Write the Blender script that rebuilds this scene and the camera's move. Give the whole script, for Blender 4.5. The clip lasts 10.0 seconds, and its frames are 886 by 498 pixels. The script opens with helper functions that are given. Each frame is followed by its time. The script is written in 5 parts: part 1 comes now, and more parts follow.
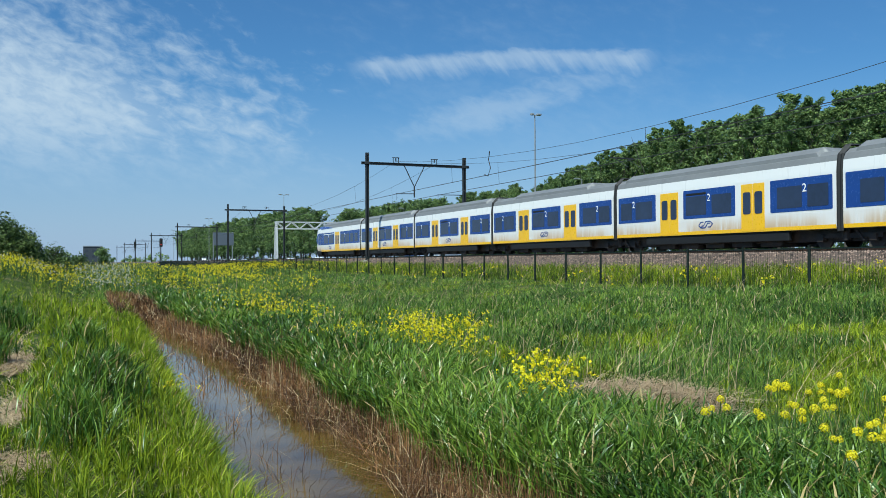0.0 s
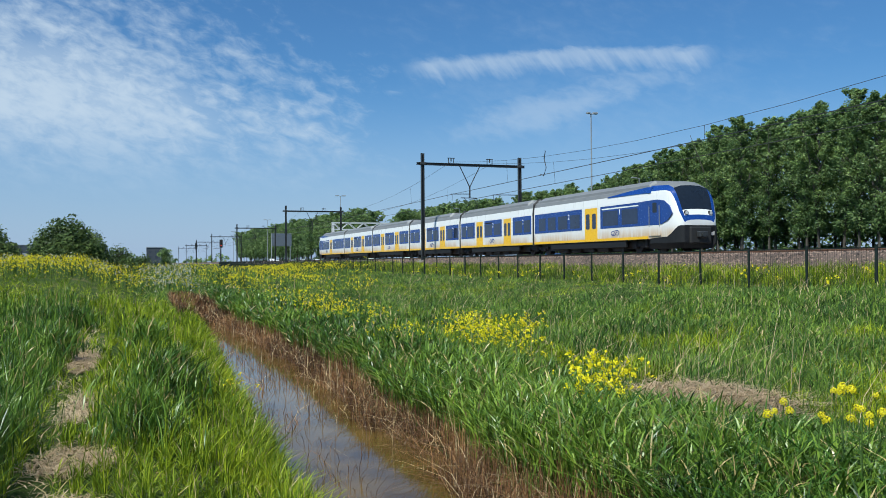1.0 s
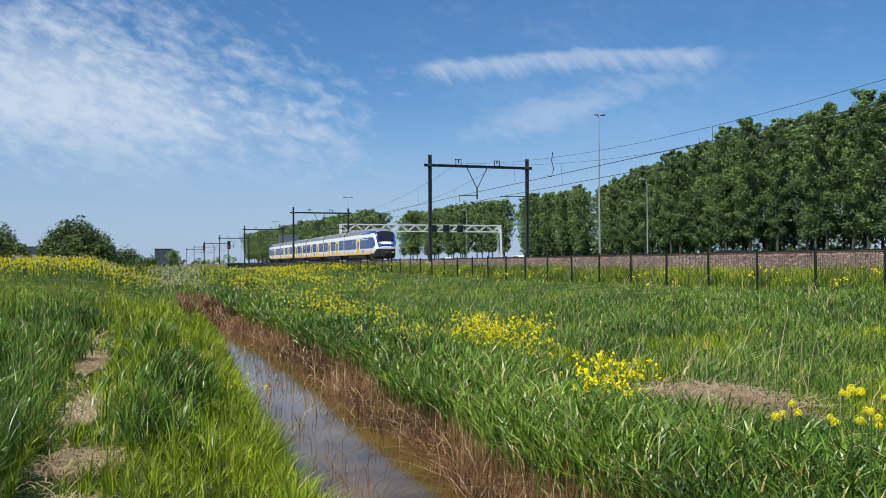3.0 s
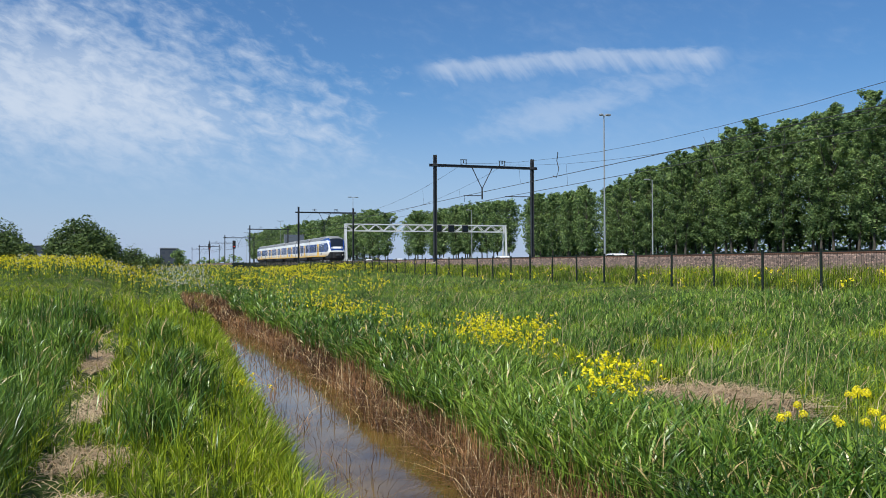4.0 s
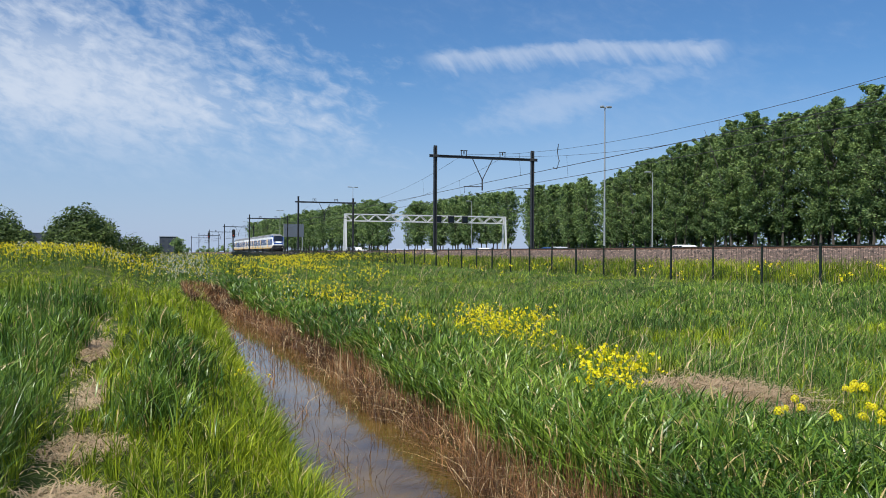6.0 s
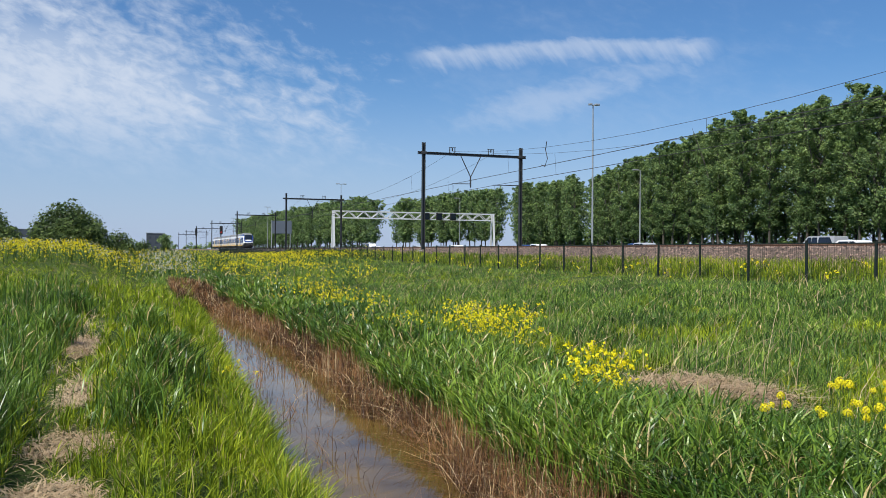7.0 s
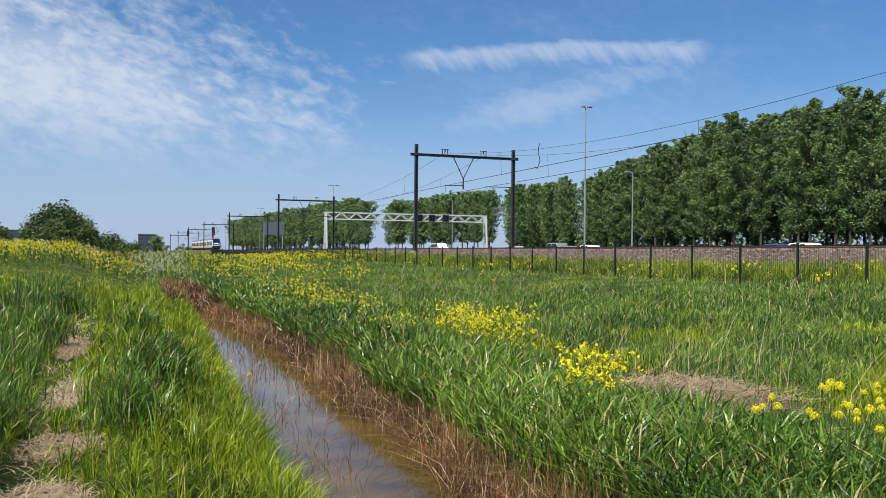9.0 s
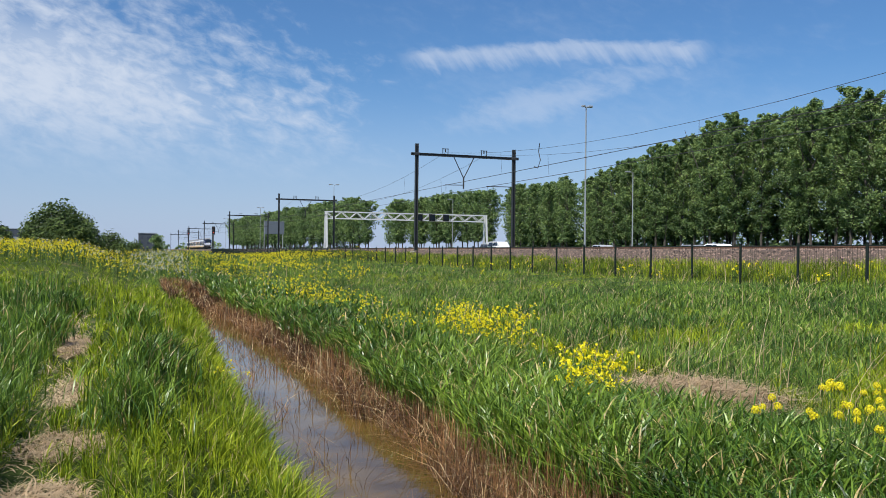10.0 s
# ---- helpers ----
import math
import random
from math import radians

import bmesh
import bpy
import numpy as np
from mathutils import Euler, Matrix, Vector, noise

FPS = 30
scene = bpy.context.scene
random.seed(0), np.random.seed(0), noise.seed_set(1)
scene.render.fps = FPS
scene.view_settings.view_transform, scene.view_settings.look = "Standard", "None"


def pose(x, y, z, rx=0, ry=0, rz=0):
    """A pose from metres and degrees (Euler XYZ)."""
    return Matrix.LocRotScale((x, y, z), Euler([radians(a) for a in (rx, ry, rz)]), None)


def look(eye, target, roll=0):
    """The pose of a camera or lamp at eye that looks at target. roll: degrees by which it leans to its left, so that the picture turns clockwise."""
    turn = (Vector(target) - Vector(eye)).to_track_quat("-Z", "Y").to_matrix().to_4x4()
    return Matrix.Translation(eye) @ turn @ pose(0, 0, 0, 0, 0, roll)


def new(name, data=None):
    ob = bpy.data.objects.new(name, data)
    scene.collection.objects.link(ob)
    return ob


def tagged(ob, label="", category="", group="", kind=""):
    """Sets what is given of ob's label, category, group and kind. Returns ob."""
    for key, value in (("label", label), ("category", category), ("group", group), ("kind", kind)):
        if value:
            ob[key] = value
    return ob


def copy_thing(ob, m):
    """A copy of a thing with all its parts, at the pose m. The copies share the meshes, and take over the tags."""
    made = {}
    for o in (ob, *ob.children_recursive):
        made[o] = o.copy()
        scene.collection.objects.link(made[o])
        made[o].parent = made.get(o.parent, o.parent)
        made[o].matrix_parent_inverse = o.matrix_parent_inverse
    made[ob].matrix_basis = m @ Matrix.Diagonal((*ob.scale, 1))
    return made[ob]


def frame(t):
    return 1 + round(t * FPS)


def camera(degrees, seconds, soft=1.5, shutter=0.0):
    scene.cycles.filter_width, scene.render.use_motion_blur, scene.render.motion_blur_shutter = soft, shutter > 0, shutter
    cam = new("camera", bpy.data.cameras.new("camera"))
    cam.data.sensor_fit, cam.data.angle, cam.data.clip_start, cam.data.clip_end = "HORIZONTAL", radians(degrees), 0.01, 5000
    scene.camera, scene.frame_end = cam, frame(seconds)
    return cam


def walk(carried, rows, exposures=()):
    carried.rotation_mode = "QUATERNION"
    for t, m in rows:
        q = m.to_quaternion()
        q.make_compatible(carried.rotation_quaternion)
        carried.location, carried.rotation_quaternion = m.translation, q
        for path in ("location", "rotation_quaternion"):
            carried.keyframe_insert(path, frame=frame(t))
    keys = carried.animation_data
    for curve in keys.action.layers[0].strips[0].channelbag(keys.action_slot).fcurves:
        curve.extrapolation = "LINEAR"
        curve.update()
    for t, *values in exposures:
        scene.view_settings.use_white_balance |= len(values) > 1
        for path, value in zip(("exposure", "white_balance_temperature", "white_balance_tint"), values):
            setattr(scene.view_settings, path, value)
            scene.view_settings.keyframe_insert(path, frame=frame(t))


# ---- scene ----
# camera: stands by a ditch, eye 1.6 m over the grass; Y runs along the railway
EYE = 1.6
cam = camera(53.66, 10.0, soft=0.5)


def view(yaw, pitch, roll):
    return pose(0, 0, EYE, 90 + pitch, 0, -yaw) @ pose(0, 0, 0, 0, 0, roll)


walk(cam, [
    (0.0, view(23.098, 0.816, -0.260)),
    (0.1, view(22.110, 0.820, -0.290)),
    (0.2, view(21.480, 0.824, -0.320)),
    (0.3, view(20.830, 0.828, -0.350)),
    (0.4, view(20.440, 0.832, -0.380)),
    (0.5, view(20.241, 0.837, -0.400)),
    (0.7, view(19.850, 0.842, -0.390)),
    (1.0, view(19.468, 0.849, -0.370)),
    (1.5, view(19.151, 0.789, -0.330)),
    (2.0, view(19.165, 0.809, -0.440)),
    (2.5, view(19.122, 0.911, -0.400)),
    (4.0, view(18.668, 0.954, -0.200)),
    (4.5, view(18.757, 0.883, 0.060)),
    (5.0, view(18.650, 0.736, 0.060)),
    (5.5, view(18.603, 0.542, 0.240)),
    (7.0, view(19.471, 0.168, 0.400)),
    (7.5, view(20.056, 0.252, 0.500)),
    (8.0, view(20.043, 0.215, 0.560)),
    (8.5, view(20.044, 0.220, 0.600)),
    (9.0, view(19.956, 0.275, 0.500)),
    (9.5, view(19.967, 0.312, 0.450)),
    (10.0, view(19.942, 0.246, 0.600)),
], exposures=[(0.0, 0.36, 5860, -2), (1.0, 0.39, 5980, 2), (2.5, 0.44, 6220, 7), (5.0, 0.48, 6320, 10), (8.0, 0.50, 6420, 11), (10.0, 0.50, 6420, 11)])

# ---- light: high sun from the left and a little behind, blue sky with cirrus ----
SUN_EL, SUN_AZ = 54.0, 235.0          # azimuth clockwise from +Y
scene.view_settings.exposure = 0.0


def make_sun():
    lamp = bpy.data.lights.new("sun", "SUN")
    lamp.energy, lamp.angle, lamp.color = 4.9, radians(0.53), (1.0, 0.95, 0.87)
    ob = new("sun", lamp)
    a, e = radians(SUN_AZ), radians(SUN_EL)
    d = Vector((math.sin(a) * math.cos(e), math.cos(a) * math.cos(e), math.sin(e)))
    ob.matrix_world = look(d * 50, (0, 0, 0))


make_sun()


class Nodes:
    """Small helper to wire node trees."""

    def __init__(self, tree):
        self.tree = tree
        tree.nodes.clear()

    def add(self, kind, **values):
        n = self.tree.nodes.new(kind)
        for k, v in values.items():
            setattr(n, k, v)
        return n

    def link(self, a, b):
        self.tree.links.new(a, b)

    def math(self, op, a, b=None, c=None, clamp=False):
        n = self.add("ShaderNodeMath", operation=op, use_clamp=clamp)
        for i, v in enumerate((a, b, c)):
            if v is None:
                continue
            if isinstance(v, (int, float)):
                n.inputs[i].default_value = v
            else:
                self.link(v, n.inputs[i])
        return n.outputs[0]

    def noise(self, vector, scale, detail=4.0, rough=0.55, distortion=0.0):
        n = self.add("ShaderNodeTexNoise")
        n.inputs["Scale"].default_value = scale
        n.inputs["Detail"].default_value = detail
        n.inputs["Roughness"].default_value = rough
        n.inputs["Distortion"].default_value = distortion
        if vector is not None:
            self.link(vector, n.inputs["Vector"])
        return n.outputs["Fac"]

    def ramp(self, fac, stops):
        n = self.add("ShaderNodeValToRGB")
        el = n.color_ramp.elements
        while len(el) < len(stops):
            el.new(0.5)
        for e, (p, c) in zip(el, stops):
            e.position, e.color = p, (*c, 1)
        self.link(fac, n.inputs[0])
        return n.outputs[0]

    def mix(self, fac, a, b, blend="MIX"):
        n = self.add("ShaderNodeMix", data_type="RGBA", blend_type=blend)
        for sock, v in ((n.inputs[0], fac), (n.inputs[6], a), (n.inputs[7], b)):
            if isinstance(v, (int, float)):
                sock.default_value = v
            elif isinstance(v, tuple):
                sock.default_value = (*v, 1)
            else:
                self.link(v, sock)
        return n.outputs[2]

    def smooth(self, v, lo, hi):
        n = self.add("ShaderNodeMapRange", interpolation_type="SMOOTHSTEP")
        n.inputs[1].default_value, n.inputs[2].default_value = lo, hi
        self.link(v, n.inputs[0])
        return n.outputs[0]


def make_world():
    world = bpy.data.worlds.new("sky")
    scene.world = world
    world.use_nodes = True
    N = Nodes(world.node_tree)
    sky = N.add("ShaderNodeTexSky", sky_type="NISHITA", sun_disc=False)
    sky.sun_elevation, sky.sun_rotation = radians(SUN_EL), radians(SUN_AZ)
    sky.air_density, sky.dust_density, sky.ozone_density = 1.0, 0.8, 1.5
    co = N.add("ShaderNodeTexCoord").outputs["Generated"]
    sep = N.add("ShaderNodeSeparateXYZ")
    N.link(co, sep.inputs[0])
    az = N.math("MULTIPLY", N.math("ARCTAN2", sep.outputs[0], sep.outputs[1]), 57.2958)
    el = N.math("MULTIPLY", N.math("ARCSINE", sep.outputs[2]), 57.2958)

    def combo(a, b, c=0.0):
        n = N.add("ShaderNodeCombineXYZ")
        for s, v in zip(n.inputs, (a, b, c)):
            if isinstance(v, float):
                s.default_value = v
            else:
                N.link(v, s)
        return n.outputs[0]

    def blob(a0, e0, ra, re, tilt=0.0):
        da = N.math("SUBTRACT", az, a0)
        de = N.math("SUBTRACT", N.math("SUBTRACT", el, e0), N.math("MULTIPLY", da, tilt))
        da, de = N.math("DIVIDE", da, ra), N.math("DIVIDE", de, re)
        d = N.math("ADD", N.math("MULTIPLY", da, da), N.math("MULTIPLY", de, de))
        return N.math("SUBTRACT", 1.0, N.math("SQRT", d))

    # coordinates that lean, so that the streaks rise to the left
    lean = N.math("ADD", el, N.math("MULTIPLY", az, 0.22))
    streaks = N.noise(combo(N.math("MULTIPLY", az, 0.13), N.math("MULTIPLY", lean, 0.30)), 1.0, 6, 0.58, 0.3)
    ripples = N.noise(combo(N.math("MULTIPLY", az, 0.75), N.math("MULTIPLY", lean, 1.35), 3.0), 1.0, 5, 0.58, 0.35)
    soft = N.noise(combo(N.math("MULTIPLY", az, 0.05), N.math("MULTIPLY", el, 0.13), 7.0), 1.0, 5, 0.55)
    both = N.math("ADD", N.math("MULTIPLY", streaks, 0.5), N.math("MULTIPLY", ripples, 0.5))
    veil = blob(-4.0, 9.5, 21.0, 9.0, -0.10)
    a = N.smooth(N.math("ADD", both, N.math("MULTIPLY", veil, 0.36)), 0.49, 0.92)
    # a smooth thin sheet inside the veil
    sheet = N.math("ADD", blob(-4.5, 10.2, 15.0, 5.2, -0.12), N.math("MULTIPLY", N.math("SUBTRACT", soft, 0.5), 1.2))
    a = N.math("MAXIMUM", a, N.math("MULTIPLY", N.smooth(sheet, 0.0, 0.85), 0.66))
    # a bank with a crisp upper edge and slanting streaks that hang from it
    drop = N.math("SUBTRACT", N.math("SUBTRACT", 13.75, N.math("MULTIPLY", N.math("ABSOLUTE", N.math("SUBTRACT", az, 28.5)), 0.055)), el)
    drop = N.math("ADD", drop, N.math("MULTIPLY", N.math("SUBTRACT", ripples, 0.5), 0.9))
    slant = N.math("ADD", az, N.math("MULTIPLY", el, 0.7))
    fall = N.noise(combo(N.math("MULTIPLY", slant, 1.15), N.math("MULTIPLY", el, 0.22), 11.0), 1.0, 4, 0.6)
    hang = N.math("SUBTRACT", 1.0, N.smooth(N.math("SUBTRACT", drop, N.math("MULTIPLY", fall, 1.5)), -0.3, 1.2))
    span = N.smooth(N.math("SUBTRACT", 1.0, N.math("ABSOLUTE", N.math("DIVIDE", N.math("SUBTRACT", az, 27.0), 10.6))), 0.0, 0.22)
    bank = N.math("MULTIPLY", N.math("MULTIPLY", N.smooth(drop, -0.1, 0.5), hang), N.math("MULTIPLY", span, N.math("ADD", N.math("MULTIPLY", fall, 0.7), 0.3)))
    low_bank = blob(27.0, 9.9, 12.0, 1.9, 0.24)
    c = N.math("MULTIPLY", N.smooth(N.math("ADD", both, N.math("MULTIPLY", low_bank, 0.40)), 0.52, 0.95), 0.42)
    b = N.math("MAXIMUM", N.math("MULTIPLY", bank, 0.80), c)
    wisps = N.math("MULTIPLY", N.smooth(N.math("ADD", N.math("MULTIPLY", both, 0.6), N.math("MULTIPLY", soft, 0.5)), 0.52, 0.85), 0.20)
    cover = N.math("MAXIMUM", N.math("MAXIMUM", a, b), wisps)
    up = N.smooth(el, 3.0, 9.5)
    cover = N.math("MULTIPLY", N.math("MULTIPLY", cover, up), 0.85, clamp=True)
    blue = N.mix(1.0, sky.outputs[0], (0.62, 0.97, 1.32), "MULTIPLY")
    haze = N.math("MULTIPLY", N.math("SUBTRACT", 1.0, N.smooth(el, -2.0, 12.5)), 0.82)
    blue = N.mix(haze, blue, (5.7, 6.7, 9.1))
    col = N.mix(cover, blue, (7.9, 8.7, 9.9))
    bg = N.add("ShaderNodeBackground")
    bg.inputs["Strength"].default_value = 0.061
    N.link(col, bg.inputs[0])
    out = N.add("ShaderNodeOutputWorld")
    N.link(bg.outputs[0], out.inputs[0])


make_world()


# ---- materials ----
def surface(name, color, rough=0.6, metal=0.0, spread=0.15, scale=6.0, bump=0.0, bump_scale=40.0, dirt=None, dirt_amount=0.0,
            island=0.0, objects=0.0, transmission=0.0, spec=0.5, translucent=0.0):
    """A painted, metal, stone or plant surface with variation at two scales, optional dirt and relief."""
    m = bpy.data.materials.new(name)
    m.use_nodes = True
    N = Nodes(m.node_tree)
    p = N.add("ShaderNodeBsdfPrincipled")
    out = N.add("ShaderNodeOutputMaterial")
    co = N.add("ShaderNodeTexCoord").outputs["Object"]
    coarse, fine = N.noise(co, scale, 4), N.noise(co, scale * 9, 3)
    v = N.math("ADD", N.math("MULTIPLY", coarse, 0.6), N.math("MULTIPLY", fine, 0.4))
    if island or objects:
        rnd = N.add("ShaderNodeNewGeometry").outputs["Random Per Island"] if island else N.add("ShaderNodeObjectInfo").outputs["Random"]
        k = island or objects
        v = N.math("ADD", N.math("MULTIPLY", v, 1 - k), N.math("MULTIPLY", rnd, k))
    lo = tuple(c * (1 - spread) for c in color)
    hi = tuple(min(1, c * (1 + spread)) for c in color)
    base = N.ramp(v, [(0.25, lo), (0.75, hi)])
    if dirt:
        base = N.mix(N.math("MULTIPLY", N.smooth(coarse, 0.42, 0.72), dirt_amount), base, dirt)
    N.link(base, p.inputs["Base Color"])
    N.link(N.math("ADD", N.math("MULTIPLY", fine, 0.2), rough - 0.1, clamp=True), p.inputs["Roughness"])
    p.inputs["Metallic"].default_value = metal
    p.inputs["Specular IOR Level"].default_value = spec
    p.inputs["Transmission Weight"].default_value = transmission
    if bump:
        b = N.add("ShaderNodeBump")
        b.inputs["Strength"].default_value = bump
        b.inputs["Distance"].default_value = 0.02
        N.link(N.noise(co, bump_scale, 5), b.inputs["Height"])
        N.link(b.outputs[0], p.inputs["Normal"])
    shader = p.outputs[0]
    if translucent:
        t = N.add("ShaderNodeBsdfTranslucent")
        N.link(base, t.inputs[0])
        mx = N.add("ShaderNodeMixShader")
        mx.inputs[0].default_value = translucent
        N.link(shader, mx.inputs[1])
        N.link(t.outputs[0], mx.inputs[2])
        shader = mx.outputs[0]
    N.link(shader, out.inputs[0])
    return m


def leaf_surface(name, young, old, dry=None, dry_amount=0.0, patch=0.35, rough=0.5, translucent=0.35, spec=0.3, shade=0.55):
    """Blades and leaves: each one its own tone, drifting over the field in patches."""
    m = bpy.data.materials.new(name)
    m.use_nodes = True
    N = Nodes(m.node_tree)
    geo = N.add("ShaderNodeNewGeometry")
    co = N.add("ShaderNodeTexCoord").outputs["Object"]
    rnd = geo.outputs["Random Per Island"]
    field = N.noise(co, patch, 3)
    v = N.math("ADD", N.math("MULTIPLY", rnd, 0.6), N.math("MULTIPLY", N.smooth(field, 0.3, 0.7), 0.4))
    mid = tuple(0.86 * (a + b) / 2 for a, b in zip(young, old)) if shade < 0.9 else tuple((a + b) / 2 for a, b in zip(young, old))
    deep = tuple(shade * c for c in old)
    base = N.ramp(v, [(0.12, deep), (0.35, old), (0.62, mid), (0.95, young)])
    if dry:
        r2 = N.math("FRACT", N.math("MULTIPLY", rnd, 37.31))
        base = N.mix(N.math("LESS_THAN", r2, dry_amount), base, dry)
    p = N.add("ShaderNodeBsdfPrincipled")
    N.link(base, p.inputs["Base Color"])
    p.inputs["Roughness"].default_value = rough
    p.inputs["Specular IOR Level"].default_value = spec
    t = N.add("ShaderNodeBsdfTranslucent")
    N.link(base, t.inputs[0])
    mx = N.add("ShaderNodeMixShader")
    mx.inputs[0].default_value = translucent
    N.link(p.outputs[0], mx.inputs[1])
    N.link(t.outputs[0], mx.inputs[2])
    out = N.add("ShaderNodeOutputMaterial")
    N.link(mx.outputs[0], out.inputs[0])
    return m


def ground_surface():
    m = bpy.data.materials.new("field_soil")
    m.use_nodes = True
    N = Nodes(m.node_tree)
    co = N.add("ShaderNodeTexCoord").outputs["Object"]
    big, mid, fine = N.noise(co, 0.12, 4), N.noise(co, 1.1, 5), N.noise(co, 14, 6, 0.7)
    green = N.ramp(N.math("ADD", N.math("MULTIPLY", mid, 0.5), N.math("MULTIPLY", fine, 0.5)),
                   [(0.3, (0.021, 0.034, 0.009)), (0.55, (0.044, 0.070, 0.016)), (0.75, (0.085, 0.105, 0.030))])
    straw = N.ramp(fine, [(0.3, (0.10, 0.07, 0.04)), (0.7, (0.30, 0.22, 0.13))])
    base = N.mix(N.math("MULTIPLY", N.smooth(mid, 0.52, 0.72), 0.45), green, straw)
    base = N.mix(N.math("MULTIPLY", N.smooth(big, 0.45, 0.7), 0.3), base, (0.1, 0.12, 0.03))
    p = N.add("ShaderNodeBsdfPrincipled")
    N.link(base, p.inputs["Base Color"])
    p.inputs["Roughness"].default_value = 0.95
    p.inputs["Specular IOR Level"].default_value = 0.08
    b = N.add("ShaderNodeBump")
    b.inputs["Strength"].default_value, b.inputs["Distance"].default_value = 0.8, 0.05
    N.link(fine, b.inputs["Height"])
    N.link(b.outputs[0], p.inputs["Normal"])
    out = N.add("ShaderNodeOutputMaterial")
    N.link(p.outputs[0], out.inputs[0])
    return m


def water_surface():
    m = bpy.data.materials.new("ditch_water")
    m.use_nodes = True
    N = Nodes(m.node_tree)
    co = N.add("ShaderNodeTexCoord").outputs["Object"]
    base = N.ramp(N.noise(co, 1.3, 5), [(0.3, (0.06, 0.036, 0.010)), (0.7, (0.15, 0.095, 0.024))])
    p = N.add("ShaderNodeBsdfPrincipled")
    N.link(base, p.inputs["Base Color"])
    p.inputs["Roughness"].default_value = 0.04
    p.inputs["IOR"].default_value = 1.38
    b = N.add("ShaderNodeBump")
    b.inputs["Strength"].default_value, b.inputs["Distance"].default_value = 0.10, 0.01
    N.link(N.noise(co, 7, 3), b.inputs["Height"])
    N.link(b.outputs[0], p.inputs["Normal"])
    out = N.add("ShaderNodeOutputMaterial")
    N.link(p.outputs[0], out.inputs[0])
    return m


GROUND = ground_surface()
WATER = water_surface()
GRASS = leaf_surface("meadow_grass", (0.43, 0.50, 0.026), (0.11, 0.18, 0.012), (0.50, 0.40, 0.19), 0.05, rough=0.45, translucent=0.26, spec=0.2, shade=0.40)
GRASS_BLUE = leaf_surface("bluish_grass", (0.28, 0.40, 0.056), (0.058, 0.128, 0.026), (0.48, 0.40, 0.20), 0.05, rough=0.45, translucent=0.22, spec=0.2, shade=0.40)
REED = leaf_surface("reed_leaf", (0.245, 0.355, 0.040), (0.054, 0.125, 0.015), (0.44, 0.34, 0.15), 0.06, rough=0.36, translucent=0.22, spec=0.42, shade=0.38)
DEAD = leaf_surface("dead_reed", (0.38, 0.20, 0.085), (0.08, 0.041, 0.021), (0.52, 0.40, 0.23), 0.12, translucent=0.15)
STRAW = leaf_surface("straw", (0.66, 0.52, 0.33), (0.40, 0.29, 0.17), translucent=0.15, shade=0.8)
YELLOW = leaf_surface("rapeseed_petals", (0.82, 0.73, 0.014), (0.74, 0.62, 0.012), translucent=0.3, shade=1.0)
CREAM = leaf_surface("cow_parsley_petals", (0.56, 0.55, 0.46), (0.42, 0.42, 0.33), translucent=0.2, shade=1.0)
STALK = leaf_surface("rapeseed_stalk", (0.14, 0.22, 0.055), (0.07, 0.125, 0.03))
LEAF = leaf_surface("poplar_leaves", (0.31, 0.42, 0.130), (0.10, 0.17, 0.060), patch=0.25, rough=0.45, translucent=0.34, shade=0.6)
SHRUB = leaf_surface("shrub_leaves", (0.19, 0.26, 0.07), (0.06, 0.10, 0.032), patch=0.5)
BARK = surface("bark", (0.06, 0.052, 0.042), 0.9, spread=0.4, scale=1.5, bump=0.6, bump_scale=9)
BALLAST = surface("ballast_stone", (0.085, 0.062, 0.047), 0.9, spread=0.5, scale=3.0, bump=1.0, bump_scale=18, dirt=(0.16, 0.10, 0.075), dirt_amount=0.5)
STONE = surface("loose_stone", (0.155, 0.108, 0.084), 0.9, spread=0.85, island=0.7)
RAIL = surface("rusty_rail", (0.17, 0.085, 0.05), 0.6, metal=0.4, spread=0.3)
CONCRETE = surface("concrete", (0.36, 0.34, 0.31), 0.85, spread=0.2, scale=2.0, bump=0.3)
ASPHALT = surface("asphalt", (0.055, 0.055, 0.057), 0.9, spread=0.25, scale=1.0, bump=0.4)
MARKING = surface("road_marking", (0.7, 0.7, 0.68), 0.7, spread=0.1)
FENCE = surface("dark_green_coating", (0.010, 0.017, 0.014), 0.65, spread=0.3, spec=0.25)
MAST = surface("weathered_dark_steel", (0.035, 0.038, 0.040), 0.55, metal=0.3, spread=0.35, scale=2.0)
GALV = surface("galvanised_steel", (0.30, 0.32, 0.33), 0.45, metal=0.35, spread=0.15, scale=2.0)
WHITE_STEEL = surface("white_coated_steel", (0.55, 0.56, 0.57), 0.45, spread=0.1, scale=2.0)
WIRE = surface("copper_wire_dark", (0.06, 0.06, 0.055), 0.5, metal=0.5)


